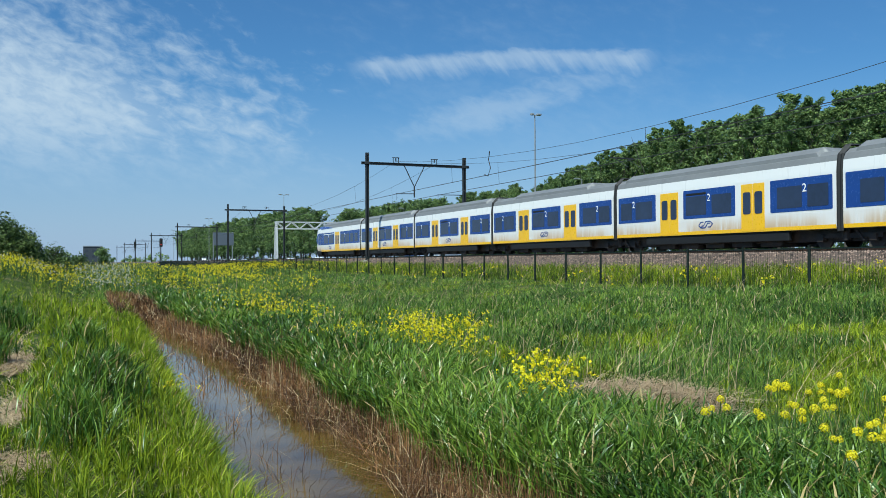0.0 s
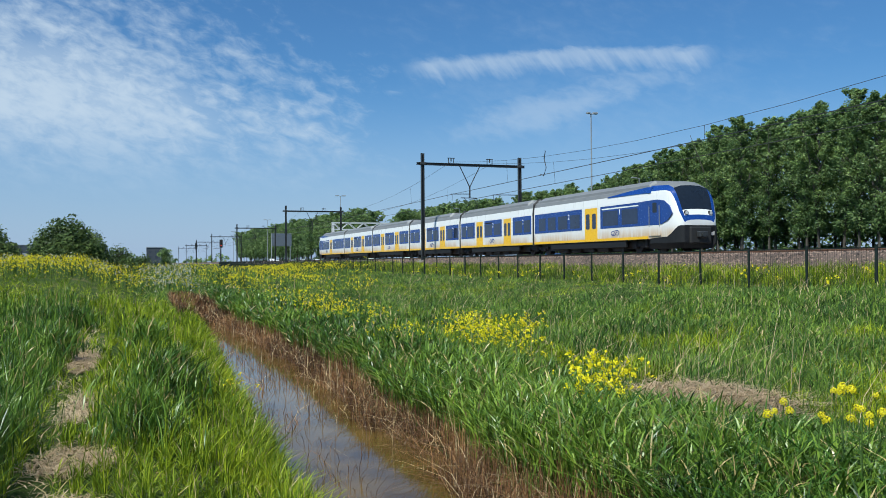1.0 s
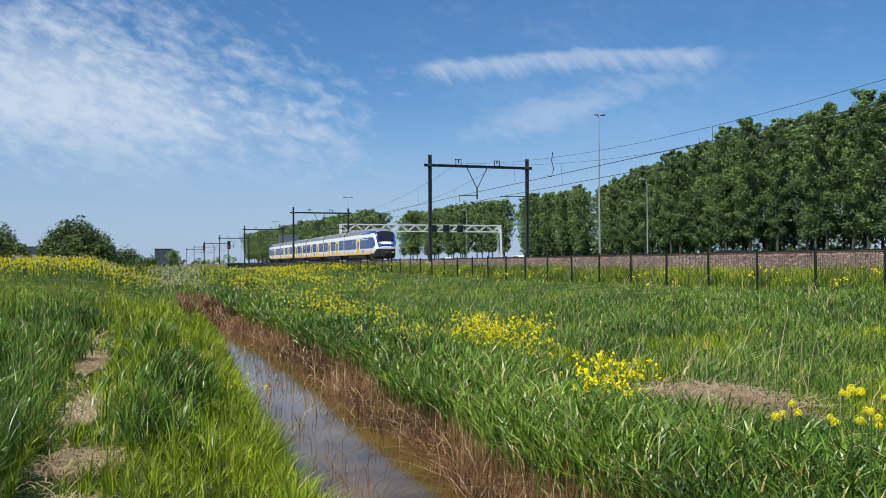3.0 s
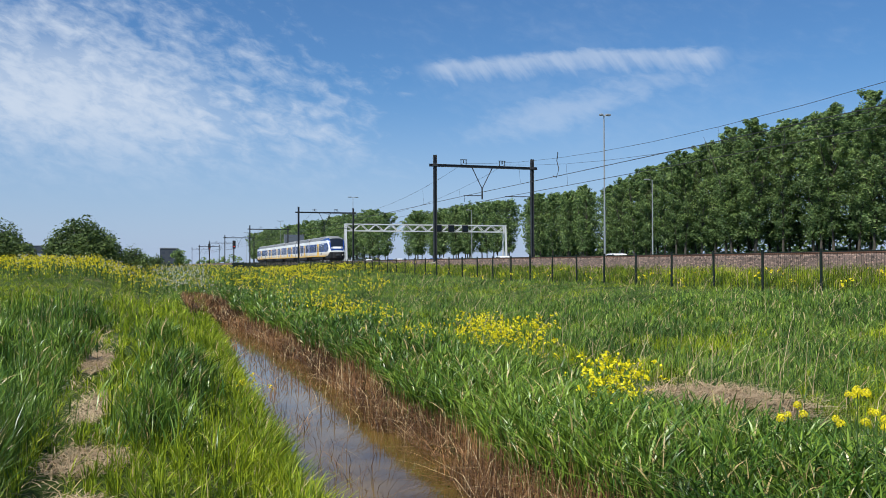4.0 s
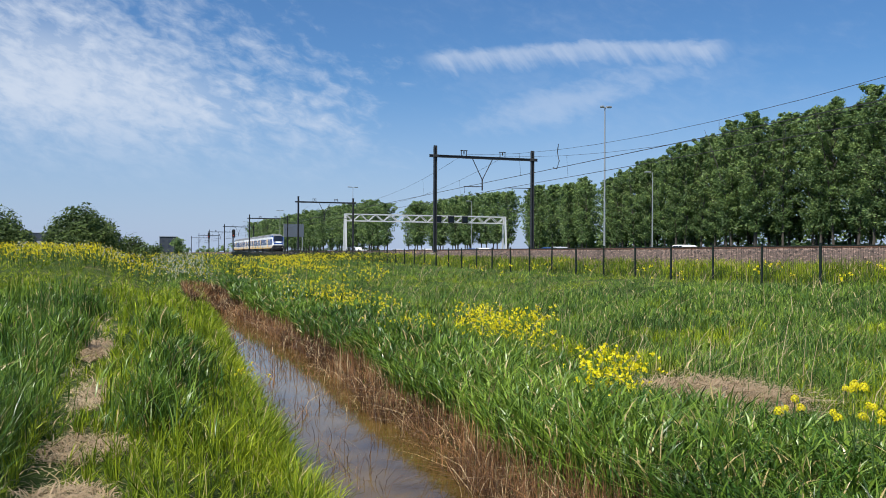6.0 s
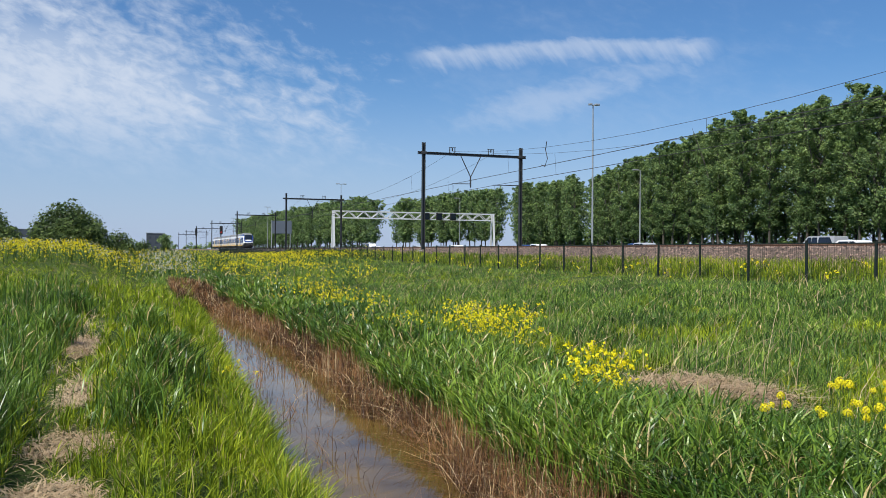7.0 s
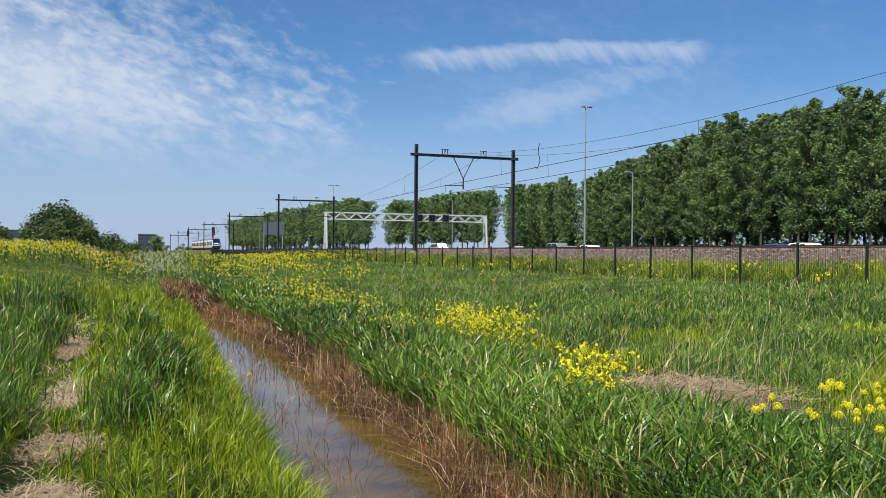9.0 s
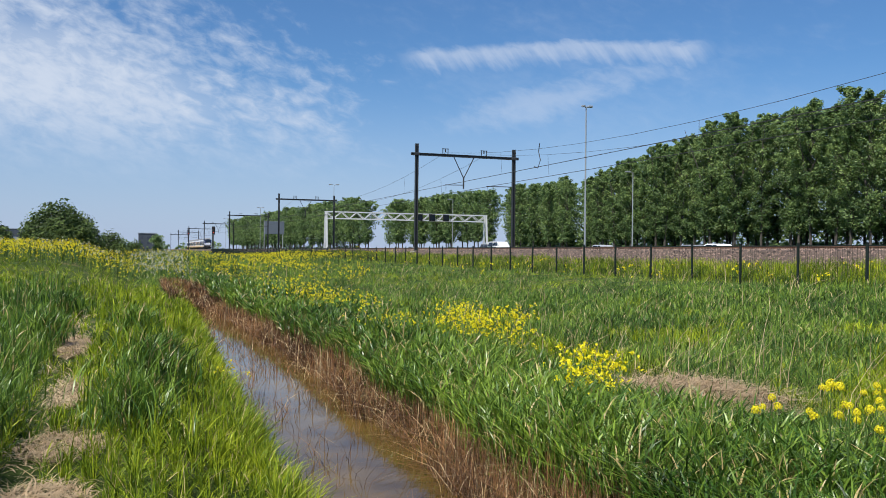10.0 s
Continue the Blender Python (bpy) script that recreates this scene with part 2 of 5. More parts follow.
def soiled_paint():
    """White coach paint, streaked with brown brake dust low on the sides."""
    m = bpy.data.materials.new("train_white_paint")
    m.use_nodes = True
    N = Nodes(m.node_tree)
    co = N.add("ShaderNodeTexCoord").outputs["Object"]
    sep = N.add("ShaderNodeSeparateXYZ")
    N.link(co, sep.inputs[0])
    stretch = N.add("ShaderNodeMapping")
    stretch.inputs["Scale"].default_value = (1, 3.0, 0.25)
    N.link(co, stretch.inputs[0])
    runs = N.noise(stretch.outputs[0], 1.6, 5, 0.65)
    wide = N.noise(co, 0.23, 3)
    low = N.math("SUBTRACT", 1.0, N.smooth(sep.outputs[2], 0.9, 1.75))
    dust = N.math("MULTIPLY", low, N.math("MULTIPLY", N.smooth(wide, 0.32, 0.48), N.smooth(runs, 0.18, 0.6)))
    base = N.mix(N.math("MULTIPLY", dust, 0.95), (0.70, 0.70, 0.69), (0.50, 0.35, 0.19))
    base = N.mix(N.math("MULTIPLY", N.smooth(runs, 0.5, 0.8), 0.12), base, (0.5, 0.46, 0.4))
    p = N.add("ShaderNodeBsdfPrincipled")
    N.link(base, p.inputs["Base Color"])
    N.link(N.math("ADD", N.math("MULTIPLY", runs, 0.25), 0.18), p.inputs["Roughness"])
    out = N.add("ShaderNodeOutputMaterial")
    N.link(p.outputs[0], out.inputs[0])
    return m


TRAIN_WHITE = soiled_paint()
TRAIN_BLUE = surface("train_blue_paint", (0.012, 0.048, 0.22), 0.25, spread=0.15, scale=1.0)
TRAIN_YELLOW = surface("train_yellow_paint", (0.78, 0.45, 0.008), 0.3, spread=0.08, scale=1.0, dirt=(0.55, 0.33, 0.06), dirt_amount=0.3)
TRAIN_ROOF = surface("train_roof_grey", (0.19, 0.195, 0.195), 0.5, metal=0.2, spread=0.18, scale=0.9)
TRAIN_DARK = surface("underframe_dark", (0.022, 0.021, 0.021), 0.7, spread=0.4, scale=2.0, dirt=(0.08, 0.05, 0.035), dirt_amount=0.6)
TRAIN_SKIRT = surface("grey_skirt", (0.015, 0.016, 0.018), 0.6, spread=0.2, spec=0.2)
GLASS_DARK = surface("tinted_glass", (0.012, 0.017, 0.026), 0.12, spread=0.3, spec=0.42)
TRAIN_GLASS = surface("blue_tinted_glass", (0.018, 0.030, 0.066), 0.10, spread=0.35, scale=0.5, spec=0.5)
RUBBER = surface("black_rubber", (0.012, 0.012, 0.012), 0.7, spread=0.3)
NUMBER_WHITE = surface("white_decal", (0.82, 0.82, 0.82), 0.5, spread=0.03)
SIGN_BACK = surface("sign_back_aluminium", (0.13, 0.15, 0.18), 0.5, metal=0.3, spread=0.1)
BRICK_GREY = surface("far_building_wall", (0.045, 0.055, 0.072), 0.8, spread=0.15, scale=0.1)
PANE_FAR = surface("far_window", (0.05, 0.06, 0.08), 0.15)
LIGHT_ROOF = surface("light_roof_sheet", (0.30, 0.34, 0.40), 0.6, spread=0.1, scale=0.1)


def lamp_surface(name, color, strength):
    m = bpy.data.materials.new(name)
    m.use_nodes = True
    p = m.node_tree.nodes["Principled BSDF"]
    p.inputs["Base Color"].default_value = (*color, 1)
    p.inputs["Emission Color"].default_value = (*color, 1)
    p.inputs["Emission Strength"].default_value = strength
    return m


TAIL_RED = lamp_surface("red_signal_lens", (0.9, 0.02, 0.01), 2.5)
HEAD_GLASS = surface("lamp_glass", (0.5, 0.52, 0.55), 0.1, spread=0.1)


# ---- mesh helpers ----
def part(name, bm, material, parent=None, label="", smooth=False):
    """Links a bmesh as one mesh object under a thing or a part."""
    me = bpy.data.meshes.new(name)
    bm.normal_update()
    bm.to_mesh(me)
    bm.free()
    me.materials.append(material)
    if smooth:
        me.shade_smooth()
    ob = new(name, me)
    if parent is not None:
        ob.parent = parent
    return tagged(ob, label)


def share(name, me, parent, m):
    """Another object on the same mesh."""
    ob = new(name, me)
    ob.parent = parent
    ob.matrix_basis = m
    return ob


def empty(name, label, category, group="", kind="", at=None):
    ob = new(name)
    ob.empty_display_size = 0.2
    if at is not None:
        ob.matrix_basis = at
    return tagged(ob, label, category, group, kind)


def box(bm, x0, x1, y0, y1, z0, z1):
    v = [bm.verts.new((x, y, z)) for z in (z0, z1) for y in (y0, y1) for x in (x0, x1)]
    for f in ((0, 2, 3, 1), (4, 5, 7, 6), (0, 1, 5, 4), (2, 6, 7, 3), (0, 4, 6, 2), (1, 3, 7, 5)):
        bm.faces.new([v[i] for i in f])
    return v


def round_box(bm, x0, x1, y0, y1, z0, z1, r=0.02, seg=2):
    v = box(bm, x0, x1, y0, y1, z0, z1)
    edges = {e for q in v for e in q.link_edges}
    bmesh.ops.bevel(bm, geom=list(edges), offset=r, segments=seg, affect="EDGES", profile=0.5)


def tube(bm, pts, radii, n=8, caps=True):
    """A tapered tube along points."""
    rings = []
    pts = [Vector(p) for p in pts]
    for i, p in enumerate(pts):
        d = (pts[min(i + 1, len(pts) - 1)] - pts[max(i - 1, 0)]).normalized()
        u = d.orthogonal().normalized()
        w = d.cross(u)
        r = radii[i] if hasattr(radii, "__len__") else radii
        rings.append([bm.verts.new(p + (u * math.cos(k * math.tau / n) + w * math.sin(k * math.tau / n)) * r) for k in range(n)])
    for a, b in zip(rings, rings[1:]):
        for k in range(n):
            bm.faces.new((a[k], a[(k + 1) % n], b[(k + 1) % n], b[k]))
    if caps:
        bm.faces.new(rings[0][::-1])
        bm.faces.new(rings[-1])


def beam(bm, a, b, w, h):
    """A rectangular bar from a to b."""
    a, b = Vector(a), Vector(b)
    d = (b - a).normalized()
    side = d.cross(Vector((0, 0, 1)))
    if side.length < 1e-4:
        side = Vector((1, 0, 0))
    side.normalize()
    up = side.cross(d)
    v = [bm.verts.new(p + side * sx * w / 2 + up * sz * h / 2) for p in (a, b) for sx, sz in ((-1, -1), (1, -1), (1, 1), (-1, 1))]
    for f in ((0, 1, 2, 3), (7, 6, 5, 4), (0, 4, 5, 1), (1, 5, 6, 2), (2, 6, 7, 3), (3, 7, 4, 0)):
        bm.faces.new([v[i] for i in f])


def raw_mesh(name, verts, faces, material, parent=None, label="", category="", kind=""):
    """A mesh from numpy arrays; faces: a list of index arrays, each of one corner count."""
    me = bpy.data.meshes.new(name)
    me.vertices.add(len(verts))
    me.vertices.foreach_set("co", np.ascontiguousarray(verts, dtype=np.float32).ravel())
    sizes = np.concatenate([np.full(len(f), f.shape[1]) for f in faces]) if faces else np.zeros(0, int)
    loops = np.concatenate([f.ravel() for f in faces])
    me.loops.add(len(loops))
    me.loops.foreach_set("vertex_index", loops.astype(np.int32))
    me.polygons.add(len(sizes))
    starts = np.concatenate([[0], np.cumsum(sizes)[:-1]])
    me.polygons.foreach_set("loop_start", starts.astype(np.int32))
    me.update(calc_edges=True)
    me.materials.append(material)
    ob = new(name, me)
    if parent is not None:
        ob.parent = parent
    return tagged(ob, label, category, "", kind)


rng = np.random.default_rng(7)


# ---- the ground ----
DITCH_X, WATER_Z, DITCH_END = 2.75, -0.70, 40.0
RAIL_Z = 2.05
FENCE_X = 23.3
TRACKS = (29.63, 33.80)


def step(v, lo, hi):
    t = np.clip((v - lo) / (hi - lo), 0, 1)
    return t * t * (3 - 2 * t)


def ditch_edges(y):
    """The near and the far waterline."""
    return 1.50 + 0.75 * step(y, 7, 36) + 0.06 * np.sin(y * 1.9), 3.35 + 0.30 * step(y, 6, 18) - 0.45 * step(y, 24, 42) + 0.07 * np.sin(y * 1.3 + 1)


def ground_z(x, y):
    x, y = np.asarray(x, float), np.asarray(y, float)
    z = 0.04 * np.sin(x * 0.9 + 1.3) * np.sin(y * 0.7) + 0.025 * np.sin(x * 2.3 + y * 1.9)
    # low bank that rises away on the left and closes the far end of the field
    z = z + 1.32 * np.maximum(step(y, 24, 52) * step(-x, -1.2, 3), 0.61 * step(y, 42, 60) * step(-x, -14, -4)) + 0.35 * step(y, 50, 110) * step(x, 3, 18)
    # the field across the ditch lies lower
    z = z - 0.38 * step(x, 2.2, 3.2) * (1 - step(x, 10, 23)) * (1 - step(y, 25, 60))
    # foot of the railway bank, the road's level behind it
    z = z + 0.45 * step(x, 15, 23.5) + 0.65 * step(x, 23.4, 25.0) - 0.08 * step(x, 36, 40)
    # ditch
    a, b = ditch_edges(y)
    near = np.interp(a - x, [-0.5, 0, 0.3, 0.7, 1.3], [0.95, 0.70, 0.47, 0.28, 0.0])
    far = np.interp(x - b, [-0.5, 0, 0.25, 0.8], [0.60, 0.33, 0.14, 0.0])
    cut = np.where(x < (a + b) / 2, near, far)
    fade = 1 - step(y, DITCH_END - 6, DITCH_END + 3)
    z = z - cut * fade
    return np.where((np.minimum(x - a, b - x) > 0.15) & (fade > 0.5), np.minimum(z, -0.95), z)


def make_ground():
    xs = np.concatenate([-np.geomspace(2600, 12, 26), np.arange(-11, 0, 0.5), np.arange(0, 6, 0.15), np.arange(6, 22, 0.5),
                         np.arange(22, 26, 0.25), np.arange(26, 44, 1.0), np.geomspace(44, 2600, 26)])
    ys = np.concatenate([-np.geomspace(900, 5, 14), np.arange(-4.5, 48, 0.35), np.arange(48, 120, 2.0), np.geomspace(121, 3800, 26)])
    gx, gy = np.meshgrid(xs, ys)
    z = ground_z(gx, gy)
    v = np.stack([gx, gy, z], -1).reshape(-1, 3)
    nx, ny = len(xs), len(ys)
    i = (np.arange(ny - 1)[:, None] * nx + np.arange(nx - 1)[None]).ravel()
    f = np.stack([i, i + 1, i + nx + 1, i + nx], 1)
    ob = raw_mesh("ground", v, [f], GROUND, None, "grassy field soil with straw and bare patches", "ground", "structure")
    ob.data.shade_smooth()


def make_water():
    bm = bmesh.new()
    ys = np.arange(-60, DITCH_END + 0.1, 0.6)
    rows = [[bm.verts.new((DITCH_X + k, y, WATER_Z)) for k in (-1.75, -0.5, 0.4, 1.35)] for y in ys]
    for a, b in zip(rows, rows[1:]):
        for k in range(3):
            bm.faces.new((a[k], a[k + 1], b[k + 1], b[k]))
    tagged(part("water", bm, WATER, None, "still brown ditch water that mirrors the sky"), "", "water", "", "structure")


make_ground()
make_water()


def make_motorway():
    bm = bmesh.new()
    for x0, x1 in ((42.0, 54.6), (58.6, 72.0)):
        box(bm, x0, x1, -500, 1500, 0.6, 1.16)
    tagged(part("road", bm, ASPHALT, None, "grey asphalt motorway with two carriageways"), "", "road", "", "structure")
    bm = bmesh.new()
    for x in (42.5, 54.1, 59.1, 71.5):
        box(bm, x - 0.08, x + 0.08, -200, 900, 1.155, 1.164)
    for x in (46.2, 50.2, 62.8, 66.8):
        for k in range(-10, 70):
            box(bm, x - 0.07, x + 0.07, k * 12, k * 12 + 3, 1.155, 1.164)
    tagged(part("road_marking", bm, MARKING, None, "white lane lines on the motorway"), "", "marking", "", "structure")
    for x in (55.4, 57.8):
        rail = empty("guard_rail", "galvanised steel crash barrier along the motorway median", "guard rail", "crash barriers")
        bm = bmesh.new()
        for z in (1.65, 1.79):
            tube(bm, [(x, -150, z), (x, 700, z)], 0.06, 6)
        part("rail", bm, GALV, rail)
        bm = bmesh.new()
        box(bm, -0.05, 0.05, -0.04, 0.04, 0.9, 1.8)
        first = part("post", bm, GALV, rail)
        first.location = (x, -150, 0)
        for k in range(1, 100):
            share("post", first.data, rail, pose(x, -150 + k * 8, 0))


make_motorway()


# ---- railway ----
def make_railway():
    bm = bmesh.new()
    prof = [(24.75, 1.02), (25.35, 1.25), (26.7, 1.86), (28.2, 1.90), (35.2, 1.90), (36.6, 1.86), (38.4, 1.1)]
    ys = [-300, -60] + list(np.arange(-20, 120, 1.5)) + [130, 160, 220, 320, 500, 800, 1400]
    rows = []
    for y in ys:
        rows.append([bm.verts.new((x + 0.05 * noise.noise((x * 3, y * 1.1, 0)), y, z + 0.05 * noise.noise((x * 2, y * 1.3, 4)))) for x, z in prof])
    for a, b in zip(rows, rows[1:]):
        for k in range(len(prof) - 1):
            bm.faces.new((a[k], a[k + 1], b[k + 1], b[k]))
    bed = tagged(part("ballast_bed", bm, BALLAST, None, "brown-grey crushed stone ballast under the tracks"), "", "ballast", "", "structure")
    # loose stones on the near shoulder
    n = 20000
    y = 8 + 92 * rng.random(n) ** 1.3
    x = 24.7 + 3.6 * rng.random(n)
    z = np.interp(x, [p[0] for p in prof], [p[1] for p in prof]) + 0.01
    s = 0.025 + 0.045 * rng.random(n) ** 1.5
    base = np.array([(1, 0, 0), (-1, 0, 0), (0, 1, 0), (0, -1, 0), (0, 0, 1)], float)
    v = base[None] * (0.6 + 0.8 * rng.random((n, 5, 1))) * s[:, None, None]
    a = rng.random(n) * 6.28
    ca, sa = np.cos(a)[:, None], np.sin(a)[:, None]
    v = np.stack([v[..., 0] * ca - v[..., 1] * sa, v[..., 0] * sa + v[..., 1] * ca, v[..., 2]], -1)
    v += np.stack([x, y, z], -1)[:, None]
    tri = np.array([(0, 2, 4), (2, 1, 4), (1, 3, 4), (3, 0, 4)])
    f = (tri[None] + (np.arange(n) * 5)[:, None, None]).reshape(-1, 3)
    raw_mesh("ballast_stones", v.reshape(-1, 3), [f], STONE, None, "loose crushed stones on the track shoulder", "stones", "stuff")
    bm = bmesh.new()
    for tx in TRACKS:
        for k in range(-60, 500):
            box(bm, tx - 1.25, tx + 1.25, k * 0.62 - 0.13, k * 0.62 + 0.13, 1.75, 1.925)
    tagged(part("sleepers", bm, CONCRETE, None, "concrete sleepers bedded in ballast"), "", "sleepers", "", "stuff")
    for tx in TRACKS:
        track = empty("railway_track", "brown rusty steel rails of one track", "railway track", "tracks", "structure")
        for s in (-0.7535, 0.7535):
            bm = bmesh.new()
            x = tx + s
            box(bm, x - 0.075, x + 0.075, -300, 1300, 1.925, 1.945)
            box(bm, x - 0.009, x + 0.009, -300, 1300, 1.945, 2.01)
            round_box(bm, x - 0.036, x + 0.036, -300, 1300, 2.008, RAIL_Z, 0.008, 1)
            part("rail", bm, RAIL, track)


make_railway()


def make_fence():
    fence = empty("fence", "dark green steel bar fence along the railway", "fence")
    pitch, y0 = 3.199, 22.674
    bm = bmesh.new()
    round_box(bm, -0.04, 0.04, -0.04, 0.04, -0.3, 1.74, 0.008, 1)
    box(bm, -0.046, 0.046, -0.046, 0.046, 1.735, 1.765)
    first = part("post", bm, FENCE, fence)
    lo, hi = -16, 75
    made = False
    for k in range(lo, hi):
        y = y0 + k * pitch
        z = float(ground_z(FENCE_X, y)) * 0.2 + 0.24
        m = pose(FENCE_X + 0.015 * math.sin(k * 2.7), y, z, 0.5 * math.sin(k * 1.7), 0.4 * math.cos(k * 3.1), 0)
        if made:
            share("post", first.data, fence, m)
        else:
            first.matrix_basis, made = m, True
    a, b = y0 + lo * pitch, y0 + (hi - 1) * pitch
    for z, t in ((1.985, 0.045), (0.45, 0.03)):
        bm = bmesh.new()
        box(bm, FENCE_X - t / 2, FENCE_X + t / 2, a, b, z - t / 2, z + t / 2)
        part("rail", bm, FENCE, fence)
    bm = bmesh.new()
    y = a
    while y < b:
        w = 0.0026 if y < 83 else 0.004
        v = [bm.verts.new((FENCE_X + dx, y + dy, z)) for z in (0.30, 1.97) for dx, dy in ((-w, -w), (w, -w), (w, w), (-w, w))]
        for k in range(4):
            bm.faces.new((v[k], v[(k + 1) % 4], v[4 + (k + 1) % 4], v[4 + k]))
        y += 0.11 if y < 83 else 0.09
    tagged(part("mesh_infill", bm, FENCE, fence), "", "", "", "stuff")


make_fence()

PORTAL_Y, PORTAL_STEP = 80.9, 81.1
MAST_X = (26.54, 36.87)


def make_portals():
    """Catenary portals: two masts, a cross beam with hoods, a V hanger between the tracks and registration arms."""
    first = empty("catenary_portal", "dark steel catenary portal over two railway tracks", "catenary portal", "catenary portals")
    for x, top in zip(MAST_X, (12.2, 12.1)):
        bm = bmesh.new()
        z = 0.6
        # H section
        box(bm, x - 0.15, x - 0.11, -0.15, 0.15, z, top)
        box(bm, x + 0.11, x + 0.15, -0.15, 0.15, z, top)
        box(bm, x - 0.115, x + 0.115, -0.02, 0.02, z, top)
        mast = part("mast", bm, MAST, first)
        bm = bmesh.new()
        round_box(bm, x - 0.28, x + 0.28, -0.22, 0.22, 11.05, 11.32, 0.03)
        part("clamp", bm, MAST, mast)
        bm = bmesh.new()
        round_box(bm, x - 0.45, x + 0.45, -0.45, 0.45, 0.5, 1.75, 0.05)
        part("footing", bm, CONCRETE, mast)
    bm = bmesh.new()
    box(bm, 25.95, 37.4, -0.11, 0.11, 11.05, 11.10)
    box(bm, 25.95, 37.4, -0.11, 0.11, 11.26, 11.31)
    box(bm, 25.95, 37.4, -0.05, 0.05, 11.095, 11.265)
    cross = part("cross_beam", bm, MAST, first)
    for x in (29.5, 33.6):
        bm = bmesh.new()
        for dx in (-0.27, 0.27):
            beam(bm, (x + dx, 0, 11.3), (x + dx, 0, 11.82), 0.06, 0.06)
        beam(bm, (x - 0.36, 0, 11.82), (x + 0.36, 0, 11.82), 0.10, 0.06)
        tube(bm, [(x, 0, 11.8), (x, 0, 11.5)], 0.06, 6)
        part("wire_support", bm, MAST, cross)
    bm = bmesh.new()
    tube(bm, [(30.40, 0, 11.06), (31.45, 0, 9.0)], 0.045, 6)
    tube(bm, [(32.52, 0, 11.06), (31.45, 0, 9.0)], 0.045, 6)
    tube(bm, [(31.45, 0, 9.05), (31.45, 0, 7.95)], 0.075, 6)
    part("hanger", bm, MAST, first)
    for x0, x1 in ((31.45, 29.5), (36.8, 33.9)):
        bm = bmesh.new()
        tube(bm, [(x0, 0, 8.32), (x1, 0, 8.28)], 0.04, 6)
        tube(bm, [(x1 + 0.1, 0, 8.28), (x1 + 0.1, 0, 7.65)], 0.02, 5)
        part("registration_arm", bm, MAST, first)
    first.matrix_basis = pose(0, PORTAL_Y, 0)
    for k in (-2, -1, 1, 2, 3, 4, 5, 6):
        copy_thing(first, pose(0, PORTAL_Y + k * PORTAL_STEP, 0))


make_portals()


def make_wires():
    for tx in (29.5, 33.9):
        line = empty("overhead_line", "overhead contact wire with messenger and droppers", "overhead line", "overhead lines")
        for k in range(-2, 6):
            contact, carrier = bmesh.new(), bmesh.new()
            y0 = PORTAL_Y + k * PORTAL_STEP
            pts_c, pts_m = [], []
            for i in range(13):
                u = i / 12
                sag = 4 * u * (1 - u)
                y = y0 + u * PORTAL_STEP
                pts_c.append((tx + 0.2 * (1 - 2 * u) * (-1) ** k, y, 8.28 - 0.06 * sag))
                pts_m.append((tx, y, 11.45 - 2.45 * sag))
                if i in (2, 6, 10):
                    drop = bmesh.new()
                    tube(drop, [pts_c[-1], pts_m[-1]], 0.010, 4, False)
                    part("dropper", drop, WIRE, line)
            tube(contact, pts_c, 0.026, 4, False)
            tube(carrier, pts_m, 0.014, 4, False)
            part("contact_wire", contact, WIRE, line)
            part("messenger_wire", carrier, WIRE, line)
        if tx < 30:
            jumper = bmesh.new()
            tube(jumper, [(tx, 60.0, 10.0), (tx + 0.05, 60.3, 9.4), (tx - 0.03, 59.8, 8.7), (tx + 0.05, 60.4, 8.15), (tx, 60.9, 8.3)], 0.035, 5)
            part("jumper_cable", jumper, WIRE, line, "dark jumper cable between the wires")


make_wires()


def make_signal(x, y, top):
    s = empty("railway_signal", "black railway signal head on a dark post", "railway signal", "railway signals", at=pose(x, y, 0))
    bm = bmesh.new()
    tube(bm, [(0, 0, 1.0), (0, 0, top - 2.2)], 0.11, 8)
    part("post", bm, MAST, s)
    bm = bmesh.new()
    round_box(bm, -0.50, 0.50, -0.06, 0.06, top - 2.7, top, 0.2, 3)
    head = part("head", bm, RUBBER, s, "black signal board")
    bm = bmesh.new()
    tube(bm, [(0, -0.07, top - 1.95), (0, -0.12, top - 1.95)], 0.11, 10)
    part("lens", bm, TAIL_RED, head, "lit red lens")
    for z in (top - 0.6, top - 1.2):
        bm = bmesh.new()
        tube(bm, [(0, -0.07, z), (0, -0.35, z - 0.03)], 0.17, 10)
        part("hood", bm, RUBBER, head)


make_signal(26.9, 412.8, 11.0)
make_signal(27.0, 293.8, 9.4)


